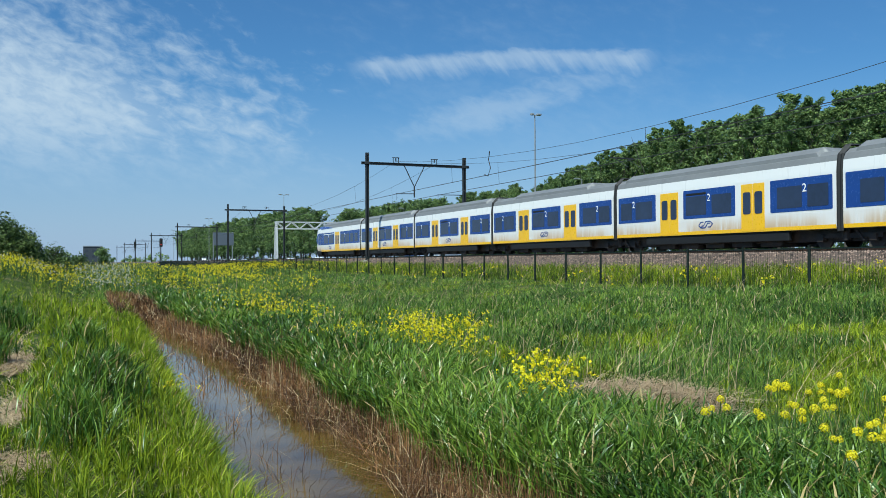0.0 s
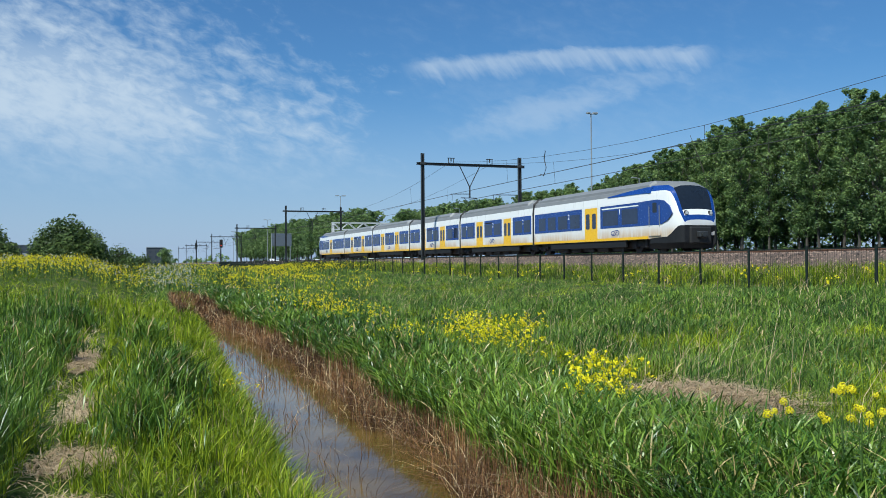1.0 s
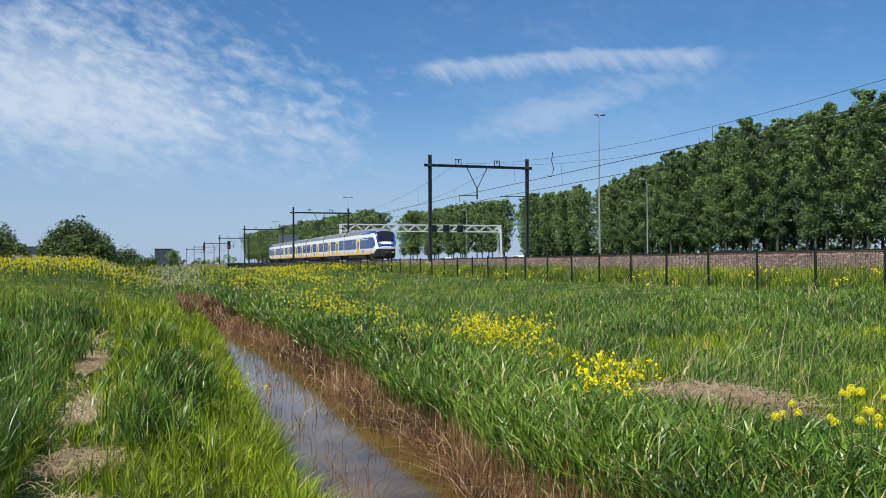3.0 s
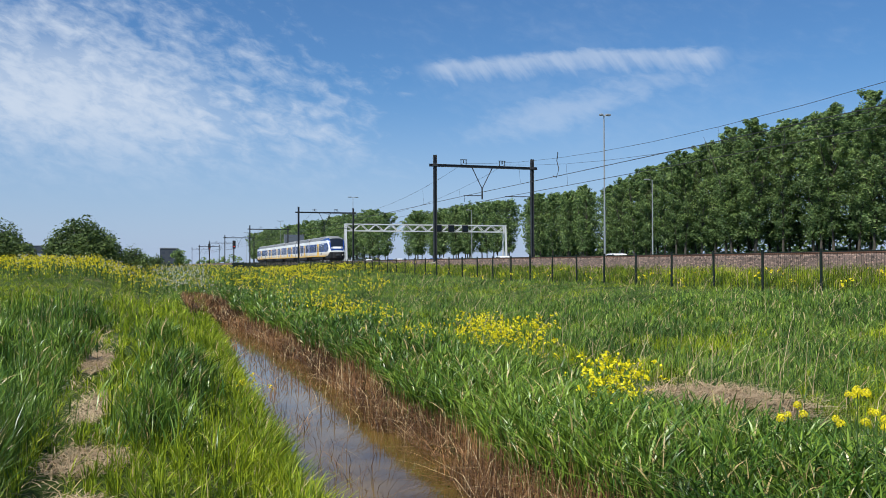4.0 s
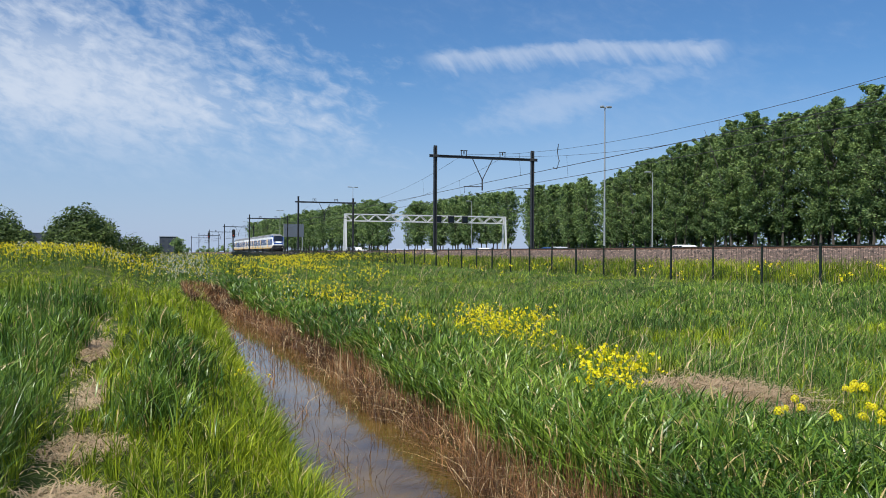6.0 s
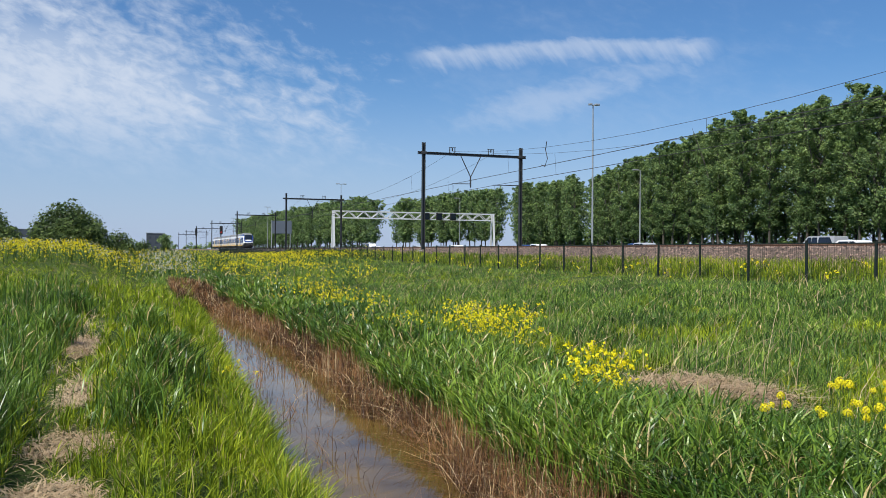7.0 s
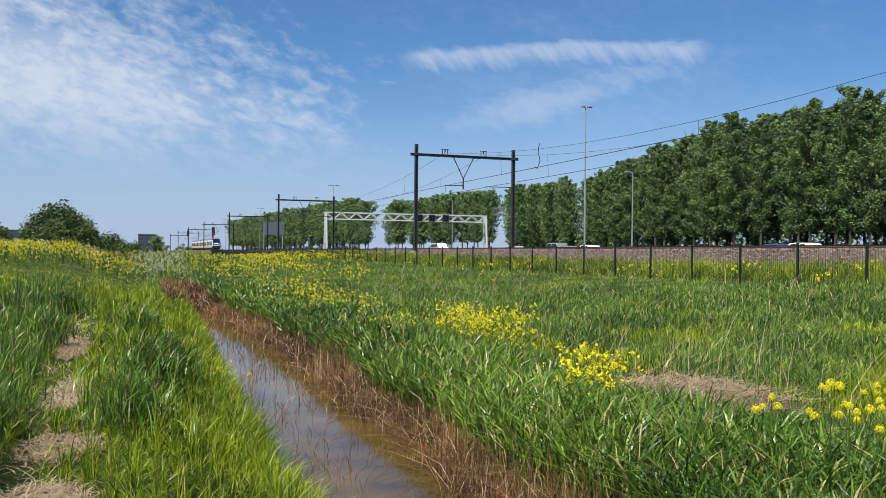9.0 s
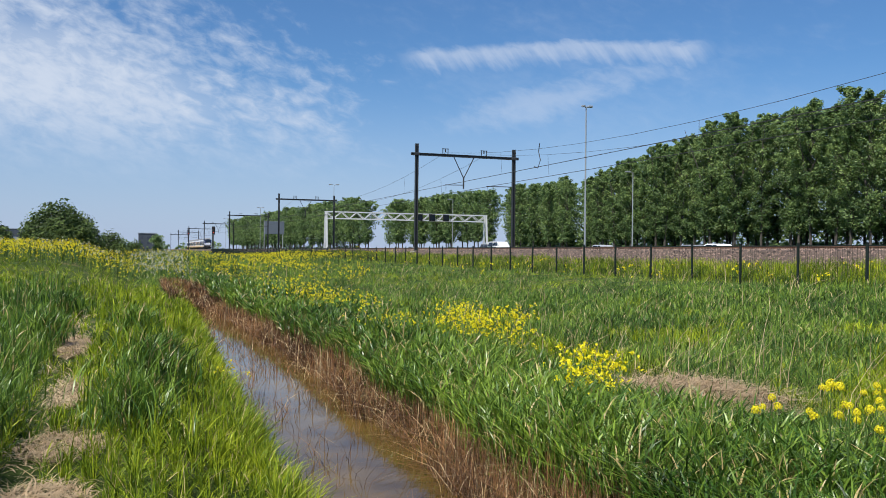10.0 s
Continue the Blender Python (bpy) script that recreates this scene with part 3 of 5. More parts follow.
# ---- motorway furniture ----
def make_gantry():
    g = empty("sign_gantry", "white lattice gantry with lane signs over the motorway", "gantry", at=pose(0, 175, 0))
    x0, x1, zt, zb = 38.2, 73.2, 9.7, 8.35
    for x in (x0, x1):
        for y in (-0.5, 0.5):
            bm = bmesh.new()
            beam(bm, (x, y * 2.4, 0.9), (x, y * 0.8, zt), 0.32, 0.32)
            part("leg", bm, WHITE_STEEL, g)
    for z in (zt, zb):
        for y in (-0.5, 0.5):
            bm = bmesh.new()
            beam(bm, (x0 - 0.2, y, z), (x1 + 0.2, y, z), 0.20, 0.20)
            part("chord", bm, WHITE_STEEL, g)
    n = 22
    for k in range(n):
        a, b = x0 + (x1 - x0) * k / n, x0 + (x1 - x0) * (k + 1) / n
        za, zc = (zb, zt) if k % 2 else (zt, zb)
        for y in (-0.5, 0.5):
            bm = bmesh.new()
            beam(bm, (a, y, za), (b, y, zc), 0.12, 0.12)
            part("brace", bm, WHITE_STEEL, g)
    for x in (57.9, 60.7, 63.8):
        bm = bmesh.new()
        round_box(bm, x - 0.66, x + 0.66, -0.95, -0.62, 8.25, 9.70, 0.06)
        sign = part("lane_sign", bm, RUBBER, g, "black unlit lane sign box")
        bm = bmesh.new()
        box(bm, x - 0.52, x + 0.52, -0.985, -0.955, 8.42, 9.52)
        part("display", bm, GLASS_DARK, sign)


make_gantry()


def make_road_lamp(x, y, top, arm):
    s = empty("street_lamp", "tall galvanised motorway lamp post with flat heads", "street lamp", "motorway lamps", at=pose(x, y, 0))
    bm = bmesh.new()
    tube(bm, [(0, 0, 0.8), (0, 0, top)], [0.13, 0.065], 8)
    part("pole", bm, GALV, s)
    for d in arm:
        bm = bmesh.new()
        tube(bm, [(0, 0, top - 0.15), (d * 0.5, 0, top)], 0.05, 6)
        part("arm", bm, GALV, s)
        bm = bmesh.new()
        round_box(bm, min(d * 0.4, d * 1.35), max(d * 0.4, d * 1.35), -0.2, 0.2, top - 0.08, top + 0.14, 0.05)
        part("lamp_head", bm, GALV, s)


for lamp_y in (89.7, 220.0, 349.5, 480.0):
    make_road_lamp(50.0 if lamp_y < 400 else 50.5, lamp_y, 18.7, (-1, 1) if lamp_y > 100 else (0.6, -0.4))
make_road_lamp(75.0, 119.4, 14.6, (-1,))
make_road_lamp(75.0, 200.0, 14.6, (-1,))
make_road_lamp(75.0, 330.0, 14.6, (-1,))


def make_road_sign():
    s = empty("motorway_sign", "grey back of a large motorway direction sign", "road sign", at=pose(42, 262, 0))
    bm = bmesh.new()
    round_box(bm, -3.3, 2.6, -0.05, 0.05, 6.6, 10.4, 0.04)
    part("panel", bm, SIGN_BACK, s)
    for x in (-3.3, 2.2):
        bm = bmesh.new()
        tube(bm, [(x, 0.12, 0.8), (x, 0.12, 10.6)], 0.13, 8)
        part("post", bm, GALV, s)


make_road_sign()


# ---- trees ----
def leaf_cloud(centres, radii, count, size, seed, flat=0.75):
    """Leaf quads in clumps; each quad turned at random."""
    r = np.random.default_rng(seed)
    k = r.integers(0, len(centres), count)
    d = r.normal(size=(count, 3))
    d /= np.linalg.norm(d, axis=1)[:, None]
    d *= (r.random(count) ** 0.33)[:, None]
    p = centres[k] + d * radii[k][:, None] * np.array([1, 1, flat])
    u = r.normal(size=(count, 3))
    u[:, 2] *= 0.6
    u /= np.linalg.norm(u, axis=1)[:, None]
    # leaves turn their faces outwards and up to the light
    face = r.normal(size=(count, 3)) * 0.55 + d * 0.55 + np.array([0, 0, 0.7])
    w = np.cross(u, face)
    w /= np.linalg.norm(w, axis=1)[:, None] + 1e-9
    u = np.cross(face, w)
    u /= np.linalg.norm(u, axis=1)[:, None] + 1e-9
    s = size * (0.55 + 0.9 * r.random(count))[:, None]
    v = np.stack([p - u * s, p + w * s * 0.75, p + u * s * 0.9 - w * s * 0.55], 1)
    f = np.arange(count * 3).reshape(-1, 3)
    return v.reshape(-1, 3), f


def poplar(seed, height, leaves, size, label, bare=0.2, wide=3.0, crown=2.0):
    r = np.random.default_rng(seed)
    tree = empty("poplar_tree", label, "tree", "poplar wood")
    bm = bmesh.new()
    lean = r.normal(size=2) * 0.02
    top = [(lean[0] * height * u * u * 5, lean[1] * height * u * u * 5, height * u * 0.93) for u in (0, 0.02, 0.2, 0.45, 0.7, 1)]
    tube(bm, top, [0.27, 0.20, 0.17, 0.13, 0.08, 0.02], 6)
    centres, radii = [], []
    n = 44
    for i in range(n):
        u = bare + (0.97 - bare) * (i + 0.3) / n
        a = i * 2.4 + r.random()
        reach = wide * (math.sin(math.pi * min(1, 0.18 + 0.82 * (1 - (u - bare) / (1 - bare)) ** 0.75)) * 0.75 + 0.28) * (0.6 + 0.6 * r.random())
        k = (u - bare) / (1 - bare)
        reach *= 1.10 - 0.82 * k ** crown
        z = height * u
        tip = (math.cos(a) * reach, math.sin(a) * reach, min(height * 0.985, z + reach * (0.7 + 0.5 * r.random())))
        mid = (tip[0] * 0.5, tip[1] * 0.5, z * 0.55 + tip[2] * 0.45)
        tube(bm, [(0, 0, z - 0.4), mid, tip], [0.07, 0.045, 0.012], 3, False)
        for q in range(3):
            w = (0.45, 0.75, 1.0)[q]
            centres.append([tip[0] * w, tip[1] * w, z * (1 - w) + tip[2] * w])
            radii.append((0.55 + 0.55 * r.random()) * (1.08 - 0.66 * k ** 1.5) * min(1.35, wide / 2.75))
    # the leading shoot and a few beside it
    for q in range(7):
        centres.append([r.normal() * (0.8 - 0.09 * q), r.normal() * (0.8 - 0.09 * q), height * (0.87 + 0.018 * q)])
        radii.append(0.60 - 0.05 * q)
    part("trunk", bm, BARK, tree)
    v, f = leaf_cloud(np.array(centres), np.array(radii), leaves, size, seed + 50)
    raw_mesh("crown", v, [f], LEAF, tree)
    return tree


def make_woods():
    r = np.random.default_rng(11)
    near = [poplar(20 + i, 20.5, 11000, 0.148, "tall green poplar in a dense roadside wood", 0.19, 2.75) for i in range(4)]
    mid = [poplar(30 + i, 20.5, 4200, 0.235, "green poplar further along the roadside wood", 0.19, 2.9) for i in range(3)]
    broad = [poplar(36 + i, 20.0, 4200, 0.30, "broad-crowned green poplar with a bare lower trunk", 0.20, 4.6, 3.0) for i in range(3)]
    far = [poplar(40 + i, 20.0, 2500, 0.29, "green poplar deeper in the roadside wood", 0.14, 3.2) for i in range(3)]
    used = set()

    def put(kinds, x, y, h, base=0.95):
        k = int(r.integers(len(kinds)))
        src = kinds[k]
        s = h / 20.3
        turn = r.random() * 360
        if src.name not in used:
            used.add(src.name)
            ob = src
            ob.matrix_basis = pose(x, y, base, 0, 0, turn)
        else:
            ob = copy_thing(src, pose(x, y, base, 0, 0, turn))
        ob.scale = (s * (0.95 + 0.15 * r.random()), s * (0.95 + 0.15 * r.random()), s)

    # canopy height along the wood, in metres
    hy = [30, 83, 96, 114, 130, 147, 165, 187]
    hh = [21.2, 20.9, 20.8, 20.7, 18.6, 16.1, 15.8, 16.8]
    for row, x in enumerate((84.5, 90.0, 96.0)):
        y = 36.0 + row * 2
        while y < x * 2.22:
            h = float(np.interp(y * 84.5 / x, hy, hh)) * (0.94 + 0.10 * r.random()) * (1.0, 1.05, 1.09)[row]
            put((near if y < 150 else mid) if row == 0 else far, x + r.normal() * 0.9, y, h)
            y += (3.4 if row == 0 else 4.6) * (0.8 + 0.4 * r.random())
    # looser groups beyond the first gap and beyond the second
    for row, x in enumerate((86.0, 93.0)):
        y = x * 2.40
        while y < x * 3.33:
            put(broad, x + r.normal() * 1.2, y, float(np.interp(y / x, [2.3, 2.6, 3.0, 3.33], [16.8, 18.3, 18.6, 18.0])) * (0.92 + 0.13 * r.random()))
            y += 7.0 * (0.8 + 0.4 * r.random())
    for row, x in enumerate((86.0, 94.0)):
        y = x * 3.72
        while y < 760:
            h = float(np.interp(y, [318, 340, 385, 465, 712], [19.5, 21.8, 23.2, 24.0, 26.5])) * (0.90 + 0.15 * r.random())
            put(broad if row == 0 else far, x + r.normal() * 1.0, y, h)
            y += 7.0 + 0.010 * y


make_woods()


def make_undergrowth():
    r = np.random.default_rng(31)
    c, rad = [], []
    for k in range(560):
        x = 85.5 + 16 * r.random()
        y = 34 + (x * 2.2 - 34) * r.random()
        c.append((x, y, 1.0 + 1.7 * r.random()))
        rad.append(1.0 + 1.0 * r.random())
    for k in range(150):
        x = 96 + 8 * r.random()
        c.append((x, x * 3.9 + 380 * r.random(), 1.5 + 2.0 * r.random()))
        rad.append(2.2)
    for k in range(420):
        x = 104 + 10 * r.random()
        c.append((x, 20 + (x * 2.15 - 20) * r.random(), 0.7 + 9.0 * r.random() ** 1.4))
        rad.append(3.2)
    # low scrub behind the looser groups
    for k in range(130):
        x = 100 + 35 * r.random()
        c.append((x, x * (2.3 + 1.7 * r.random()), 0.8 + 1.6 * r.random()))
        rad.append(1.8)
    v, f = leaf_cloud(np.array(c), np.array(rad), 56000, 0.55, 32)
    raw_mesh("undergrowth", v, [f], LEAF, None, "dark green undergrowth among the poplar trunks", "undergrowth", "stuff")


make_undergrowth()


def bush(name, x, y, z, rx, h, leaves, seed, label):
    r = np.random.default_rng(seed)
    b = empty(name, label, "bush", at=pose(x, y, z))
    bm = bmesh.new()
    c, rad = [], []
    for i in range(40):
        a, q = r.random() * 6.28, math.sqrt(r.random())
        top = h * (1 - 0.6 * q * q) * (0.78 + 0.22 * r.random())
        px, py = math.cos(a) * q * rx, math.sin(a) * q * rx
        tube(bm, [(px * 0.2, py * 0.2, -0.2), (px * 0.7, py * 0.7, top * 0.5), (px, py, top * 0.95)], [0.06, 0.035, 0.008], 4, False)
        for w in (0.35, 0.6, 0.85):
            c.append((px, py, top * w))
            rad.append(0.33 * h * (0.6 + 0.4 * r.random()) * (1.15 - 0.4 * w))
    part("stems", bm, BARK, b)
    v, f = leaf_cloud(np.array(c), np.array(rad), leaves, 0.10, seed + 1, 0.9)
    raw_mesh("foliage", v, [f], SHRUB, b)
    return b


bush("willow_bush", -4.0, 60, 1.2, 2.1, 3.5, 24000, 61, "rounded green willow bush in the flower field")
bush("willow_bush", -9.0, 60, 1.2, 2.0, 3.3, 16000, 62, "green willow bush at the field edge")
bush("low_bush", -1.0, 64, 0.8, 1.3, 2.2, 3500, 63, "low green bush beside the willow")
bush("low_bush", 0.7, 70, 0.7, 1.0, 1.7, 2000, 64, "thin low shrub in the flower field")


# ---- far buildings and treeline on the horizon ----
def far_building(x, y, w, d, h, material, label, windows=True):
    b = empty("far_building", label, "building", "far buildings", at=pose(x, y, 0.5))
    bm = bmesh.new()
    box(bm, -w / 2, w / 2, -d / 2, d / 2, -1, h)
    part("wall", bm, material, b)
    bm = bmesh.new()
    box(bm, -w / 2 - 0.3, w / 2 + 0.3, -d / 2 - 0.3, d / 2 + 0.3, h, h + 0.5)
    part("roof", bm, LIGHT_ROOF, b)
    if windows:
        bm = bmesh.new()
        box(bm, -0.9, 0.9, -0.06, 0.06, 0, 1.6)
        me = None
        for fl in range(int(h // 3.4)):
            for k in range(int(w // 4)):
                m = pose(-w / 2 + 2 + k * 4, -d / 2, 1.2 + fl * 3.4)
                if me is None:
                    o = part("window", bm, PANE_FAR, b)
                    o.matrix_basis, me = m, o.data
                else:
                    share("window", me, b, m)


far_building(13.5, 600, 11, 14, 11.5, BRICK_GREY, "dark flat-roofed office block on the horizon")
far_building(-90, 760, 44, 20, 9.5, LIGHT_ROOF, "pale industrial hall on the horizon", False)
far_building(-84, 800, 17, 20, 17.0, BRICK_GREY, "dark grey factory block on the horizon")
far_building(-95, 805, 5, 8, 19.0, BRICK_GREY, "narrow dark tower beside the factory block", False)


def far_treeline():
    r = np.random.default_rng(5)
    c, rad = [], []
    for k in range(300):
        x = -420 + 500 * r.random()
        y = 780 + 320 * r.random()
        hgt = 5 + 6 * r.random() ** 2
        for q in range(3):
            c.append((x + r.normal() * 3, y, hgt * (0.25 + 0.3 * q)))
            rad.append(hgt * 0.33)
    v, f = leaf_cloud(np.array(c), np.array(rad), 16000, 1.3, 6)
    raw_mesh("far_woods", v, [f], LEAF, None, "low green treeline along the horizon", "trees", "stuff")
    c = [(18 + r.normal() * 2.2, 560 + r.normal() * 2, 2 + 8 * r.random()) for k in range(30)]
    v, f = leaf_cloud(np.array(c), np.full(30, 1.9), 1500, 0.55, 8)
    t = empty("far_tree", "round green tree beside the office block", "tree")
    raw_mesh("crown", v, [f], LEAF, t)
    bm = bmesh.new()
    tube(bm, [(18, 560, 0), (18, 560, 6)], [0.35, 0.15], 6)
    part("trunk", bm, BARK, t)


far_treeline()


# ---- the train: six coaches, white with blue window bands, yellow doors ----
HALF = 1.42
TRAIN_X = 28.208 + HALF


def hull(bm, sections):
    """Skin over cross sections (y, half width, bottom, shoulder, top)."""
    rows = []
    for y, hw, zb, zs, zt in sections:
        dz = zt - zs
        side = [(hw * 0.97, zb), (hw, zb + 0.25 * (zs - zb)), (hw, zs), (hw * 0.955, zs + 0.42 * dz), (hw * 0.80, zs + 0.74 * dz), (hw * 0.45, zs + 0.95 * dz)]
        prof = [(-x, z) for x, z in side] + [(0, zt)] + [(x, z) for x, z in side[::-1]]
        rows.append([bm.verts.new((x, y, z)) for x, z in prof])
    for a, b in zip(rows, rows[1:]):
        for k in range(len(a) - 1):
            bm.faces.new((a[k], b[k], b[k + 1], a[k + 1]))
    return rows


def slab(name, y0, y1, z0, z1, side, proud, material, parent, r=0.05, label="", depth=0.05):
    """A panel with rounded corners on a coach side."""
    bm = bmesh.new()
    r = min(r, (y1 - y0) * 0.45, (z1 - z0) * 0.45)
    loop = []
    for cy, cz, a0 in ((y1 - r, z1 - r, 0), (y0 + r, z1 - r, 90), (y0 + r, z0 + r, 180), (y1 - r, z0 + r, 270)):
        for k in range(4):
            a = radians(a0 + k * 30)
            loop.append((cy + r * math.cos(a), cz + r * math.sin(a)))
    xo, xi = side * (HALF + proud), side * (HALF + proud - depth)
    outer = [bm.verts.new((xo, y, z)) for y, z in loop]
    inner = [bm.verts.new((xi, y, z)) for y, z in loop]
    bm.faces.new(outer)
    n = len(loop)
    for k in range(n):
        bm.faces.new((outer[k], inner[k], inner[(k + 1) % n], outer[(k + 1) % n]))
    bmesh.ops.recalc_face_normals(bm, faces=bm.faces[:])
    return part(name, bm, material, parent, label)


def decal_number(text, size, parent, m):
    cu = bpy.data.curves.new("class_number", "FONT")
    cu.body, cu.size, cu.align_x = text, size, "CENTER"
    cu.extrude = 0.004
    tmp = bpy.data.objects.new("tmp", cu)
    me = bpy.data.meshes.new_from_object(tmp)
    bpy.data.objects.remove(tmp)
    me.materials.append(NUMBER_WHITE)
    ob = new("class_number", me)
    ob.parent, ob.matrix_basis = parent, m
    return tagged(ob, "white class number")


def emblem(parent, y, side):
    """A blue emblem of two bent arrows, as plain bars."""
    bm = bmesh.new()
    x0, x1 = sorted((side * (HALF + 0.001), side * (HALF + 0.012)))

    def stroke(points, w):
        for (ya, za), (yb, zb) in zip(points, points[1:]):
            d = Vector((0, yb - ya, zb - za))
            n = Vector((0, -d.z, d.y)).normalized() * w / 2
            quad = [Vector((0, ya, za)) + n, Vector((0, ya, za)) - n, Vector((0, yb, zb)) - n, Vector((0, yb, zb)) + n]
            v = [bm.verts.new((x, q.y + y, q.z + 1.27)) for x in (x0, x1) for q in quad]
            for f in ((0, 1, 2, 3), (7, 6, 5, 4), (0, 4, 5, 1), (1, 5, 6, 2), (2, 6, 7, 3), (3, 7, 4, 0)):
                bm.faces.new([v[i] for i in f])

    for s in (-1, 1):
        stroke([(-0.50 * s, 0.02 * s), (-0.33 * s, 0.15 * s), (-0.02 * s, 0.15 * s), (0.15 * s, -0.06 * s), (0.30 * s, -0.06 * s)], 0.05)
        stroke([(-0.50 * s, 0.02 * s), (-0.34 * s, -0.12 * s), (-0.16 * s, -0.12 * s)], 0.045)
    part("emblem", bm, TRAIN_BLUE, parent, "blue arrow emblem")


def bogie(parent, y):
    bm = bmesh.new()
    for s in (-1, 1):
        box(bm, s * 1.0 - 0.07, s * 1.0 + 0.07, y - 1.7, y + 1.7, 0.42, 0.62)
        for a in (-1.3, 1.3):
            tube(bm, [(s * 0.72, y + a, 0.43), (s * 0.86, y + a, 0.43)], 0.43, 18)
            box(bm, s * 1.0 - 0.14, s * 1.0 + 0.14, y + a - 0.16, y + a + 0.16, 0.30, 0.58)
        tube(bm, [(s * 1.05, y, 0.35), (s * 1.05, y, 0.85)], 0.16, 8)
        tube(bm, [(s * 1.1, y - 0.9, 0.3), (s * 1.1, y - 0.5, 0.7)], 0.05, 6)
    part("bogie", bm, TRAIN_DARK, parent, "dirty dark bogie with steel wheels")


def door(parent, y0, y1, side):
    mid = (y0 + y1) / 2
    for a, b in ((y0, mid - 0.01), (mid + 0.01, y1)):
        slab("door_leaf", a, b, 0.86, 2.98, side, 0.012, TRAIN_YELLOW, parent, 0.03, "yellow sliding door leaf")
    for a, b in ((y0, mid), (mid, y1)):
        c = (a + b) / 2
        slab("door_window", c - 0.24, c + 0.24, 1.62, 2.62, side, 0.020, TRAIN_GLASS, parent, 0.11, "tall dark door window")


def band(parent, y0, y1, windows, side, number=None, louvre=False):
    slab("window_band", y0, y1, 1.60, 3.0, side, 0.010, TRAIN_BLUE, parent, 0.06, "blue window band")
    for a, b in windows:
        slab("window", a, b, 1.76, 2.68, side, 0.018, TRAIN_GLASS, parent, 0.05, "dark tinted window")
    if number:
        text, y = number
        decal_number(text, 0.50, parent, pose(side * (HALF + 0.024), y, 2.40, 90, 0, 90 * side))
    if louvre:
        slab("vent_window", windows[-1][0], windows[-1][1], 2.74, 2.84, side, 0.018, TRAIN_SKIRT, parent, 0.02)


def coach_roof_kit(parent, y0, y1):
    """A grey cover along the roof."""
    bm = bmesh.new()
    rows = []
    for y, k in ((y0, 0.0), (y0 + 0.35, 1.0), (y1 - 0.35, 1.0), (y1, 0.0)):
        rows.append([bm.verts.new((x, y, z)) for x, z in ((-1.30, 3.50), (-1.22, 3.55 + 0.42 * k), (-0.8, 3.95 + 0.28 * k), (0.8, 3.95 + 0.28 * k), (1.22, 3.55 + 0.42 * k), (1.30, 3.50))])
    for a, b in zip(rows, rows[1:]):
        for k in range(5):
            bm.faces.new((a[k], b[k], b[k + 1], a[k + 1]))
    bm.faces.new(rows[0][::-1])
    bm.faces.new(rows[-1])
    part("roof_cover", bm, TRAIN_ROOF, parent, "grey roof equipment cover")


def body_shell(parent, y0, y1):
    """White sides, grey roof, yellow sill, dark underside deepened to fill the shadow below."""
    bm = bmesh.new()
    for s in (-1, 1):
        v = [bm.verts.new((s * x, y, z)) for y in (y0, y1) for x, z in ((1.38, 0.80), (1.42, 0.95), (1.42, 3.10), (1.385, 3.52))]
        for k in range(3):
            q = (v[k], v[k + 1], v[k + 5], v[k + 4])
            bm.faces.new(q if s < 0 else q[::-1])
    for y in (y0, y1):
        pts = [(-1.38, 0.80), (-1.42, 0.95), (-1.42, 3.10), (-1.385, 3.52), (1.385, 3.52), (1.42, 3.10), (1.42, 0.95), (1.38, 0.80)]
        bm.faces.new([bm.verts.new((x, y, z)) for x, z in pts])
    a = [bm.verts.new((x, y, 0.80)) for x, y in ((-1.38, y0), (1.38, y0), (1.38, y1), (-1.38, y1))]
    bm.faces.new(a)
    part("body_shell", bm, TRAIN_WHITE, parent, "white coach body, stained below the windows")
    bm = bmesh.new()
    rows = [[bm.verts.new((x, y, z)) for x, z in ((-1.385, 3.52), (-1.28, 3.78), (-1.02, 3.98), (-0.5, 4.08), (0.5, 4.08), (1.02, 3.98), (1.28, 3.78), (1.385, 3.52))] for y in (y0, y1)]
    for k in range(7):
        bm.faces.new((rows[0][k], rows[1][k], rows[1][k + 1], rows[0][k + 1]))
    bm.faces.new(rows[0][::-1])
    bm.faces.new(rows[1])
    part("roof", bm, TRAIN_ROOF, parent, "weathered grey roof")
    for s in (-1, 1):
        slab("sill_stripe", y0 + 0.02, y1 - 0.02, 0.81, 0.97, s, 0.004, TRAIN_YELLOW, parent, 0.01, "yellow stripe along the sill")
        # skirt drawn deep and near-black, as part of the underside shadow
        bm = bmesh.new()
        x0, x1 = sorted((s * 1.15, s * 1.36))
        round_box(bm, x0, x1, y0 + 2.6, y1 - 2.6, 0.36, 0.80, 0.03, 1)
        part("skirt", bm, TRAIN_SKIRT, parent, "dark grey skirt")
    # frame and equipment boxes, hung low and dark to stand in for underside shadow
    bm = bmesh.new()
    box(bm, -0.9, 0.9, y0, y1, 0.30, 0.79)
    for k in range(5):
        c = y0 + (y1 - y0) * (0.26 + 0.12 * k)
        round_box(bm, -1.1, 1.1, c - 0.7, c + 0.6, 0.14, 0.78, 0.03, 1)
    part("underframe", bm, TRAIN_DARK, parent)


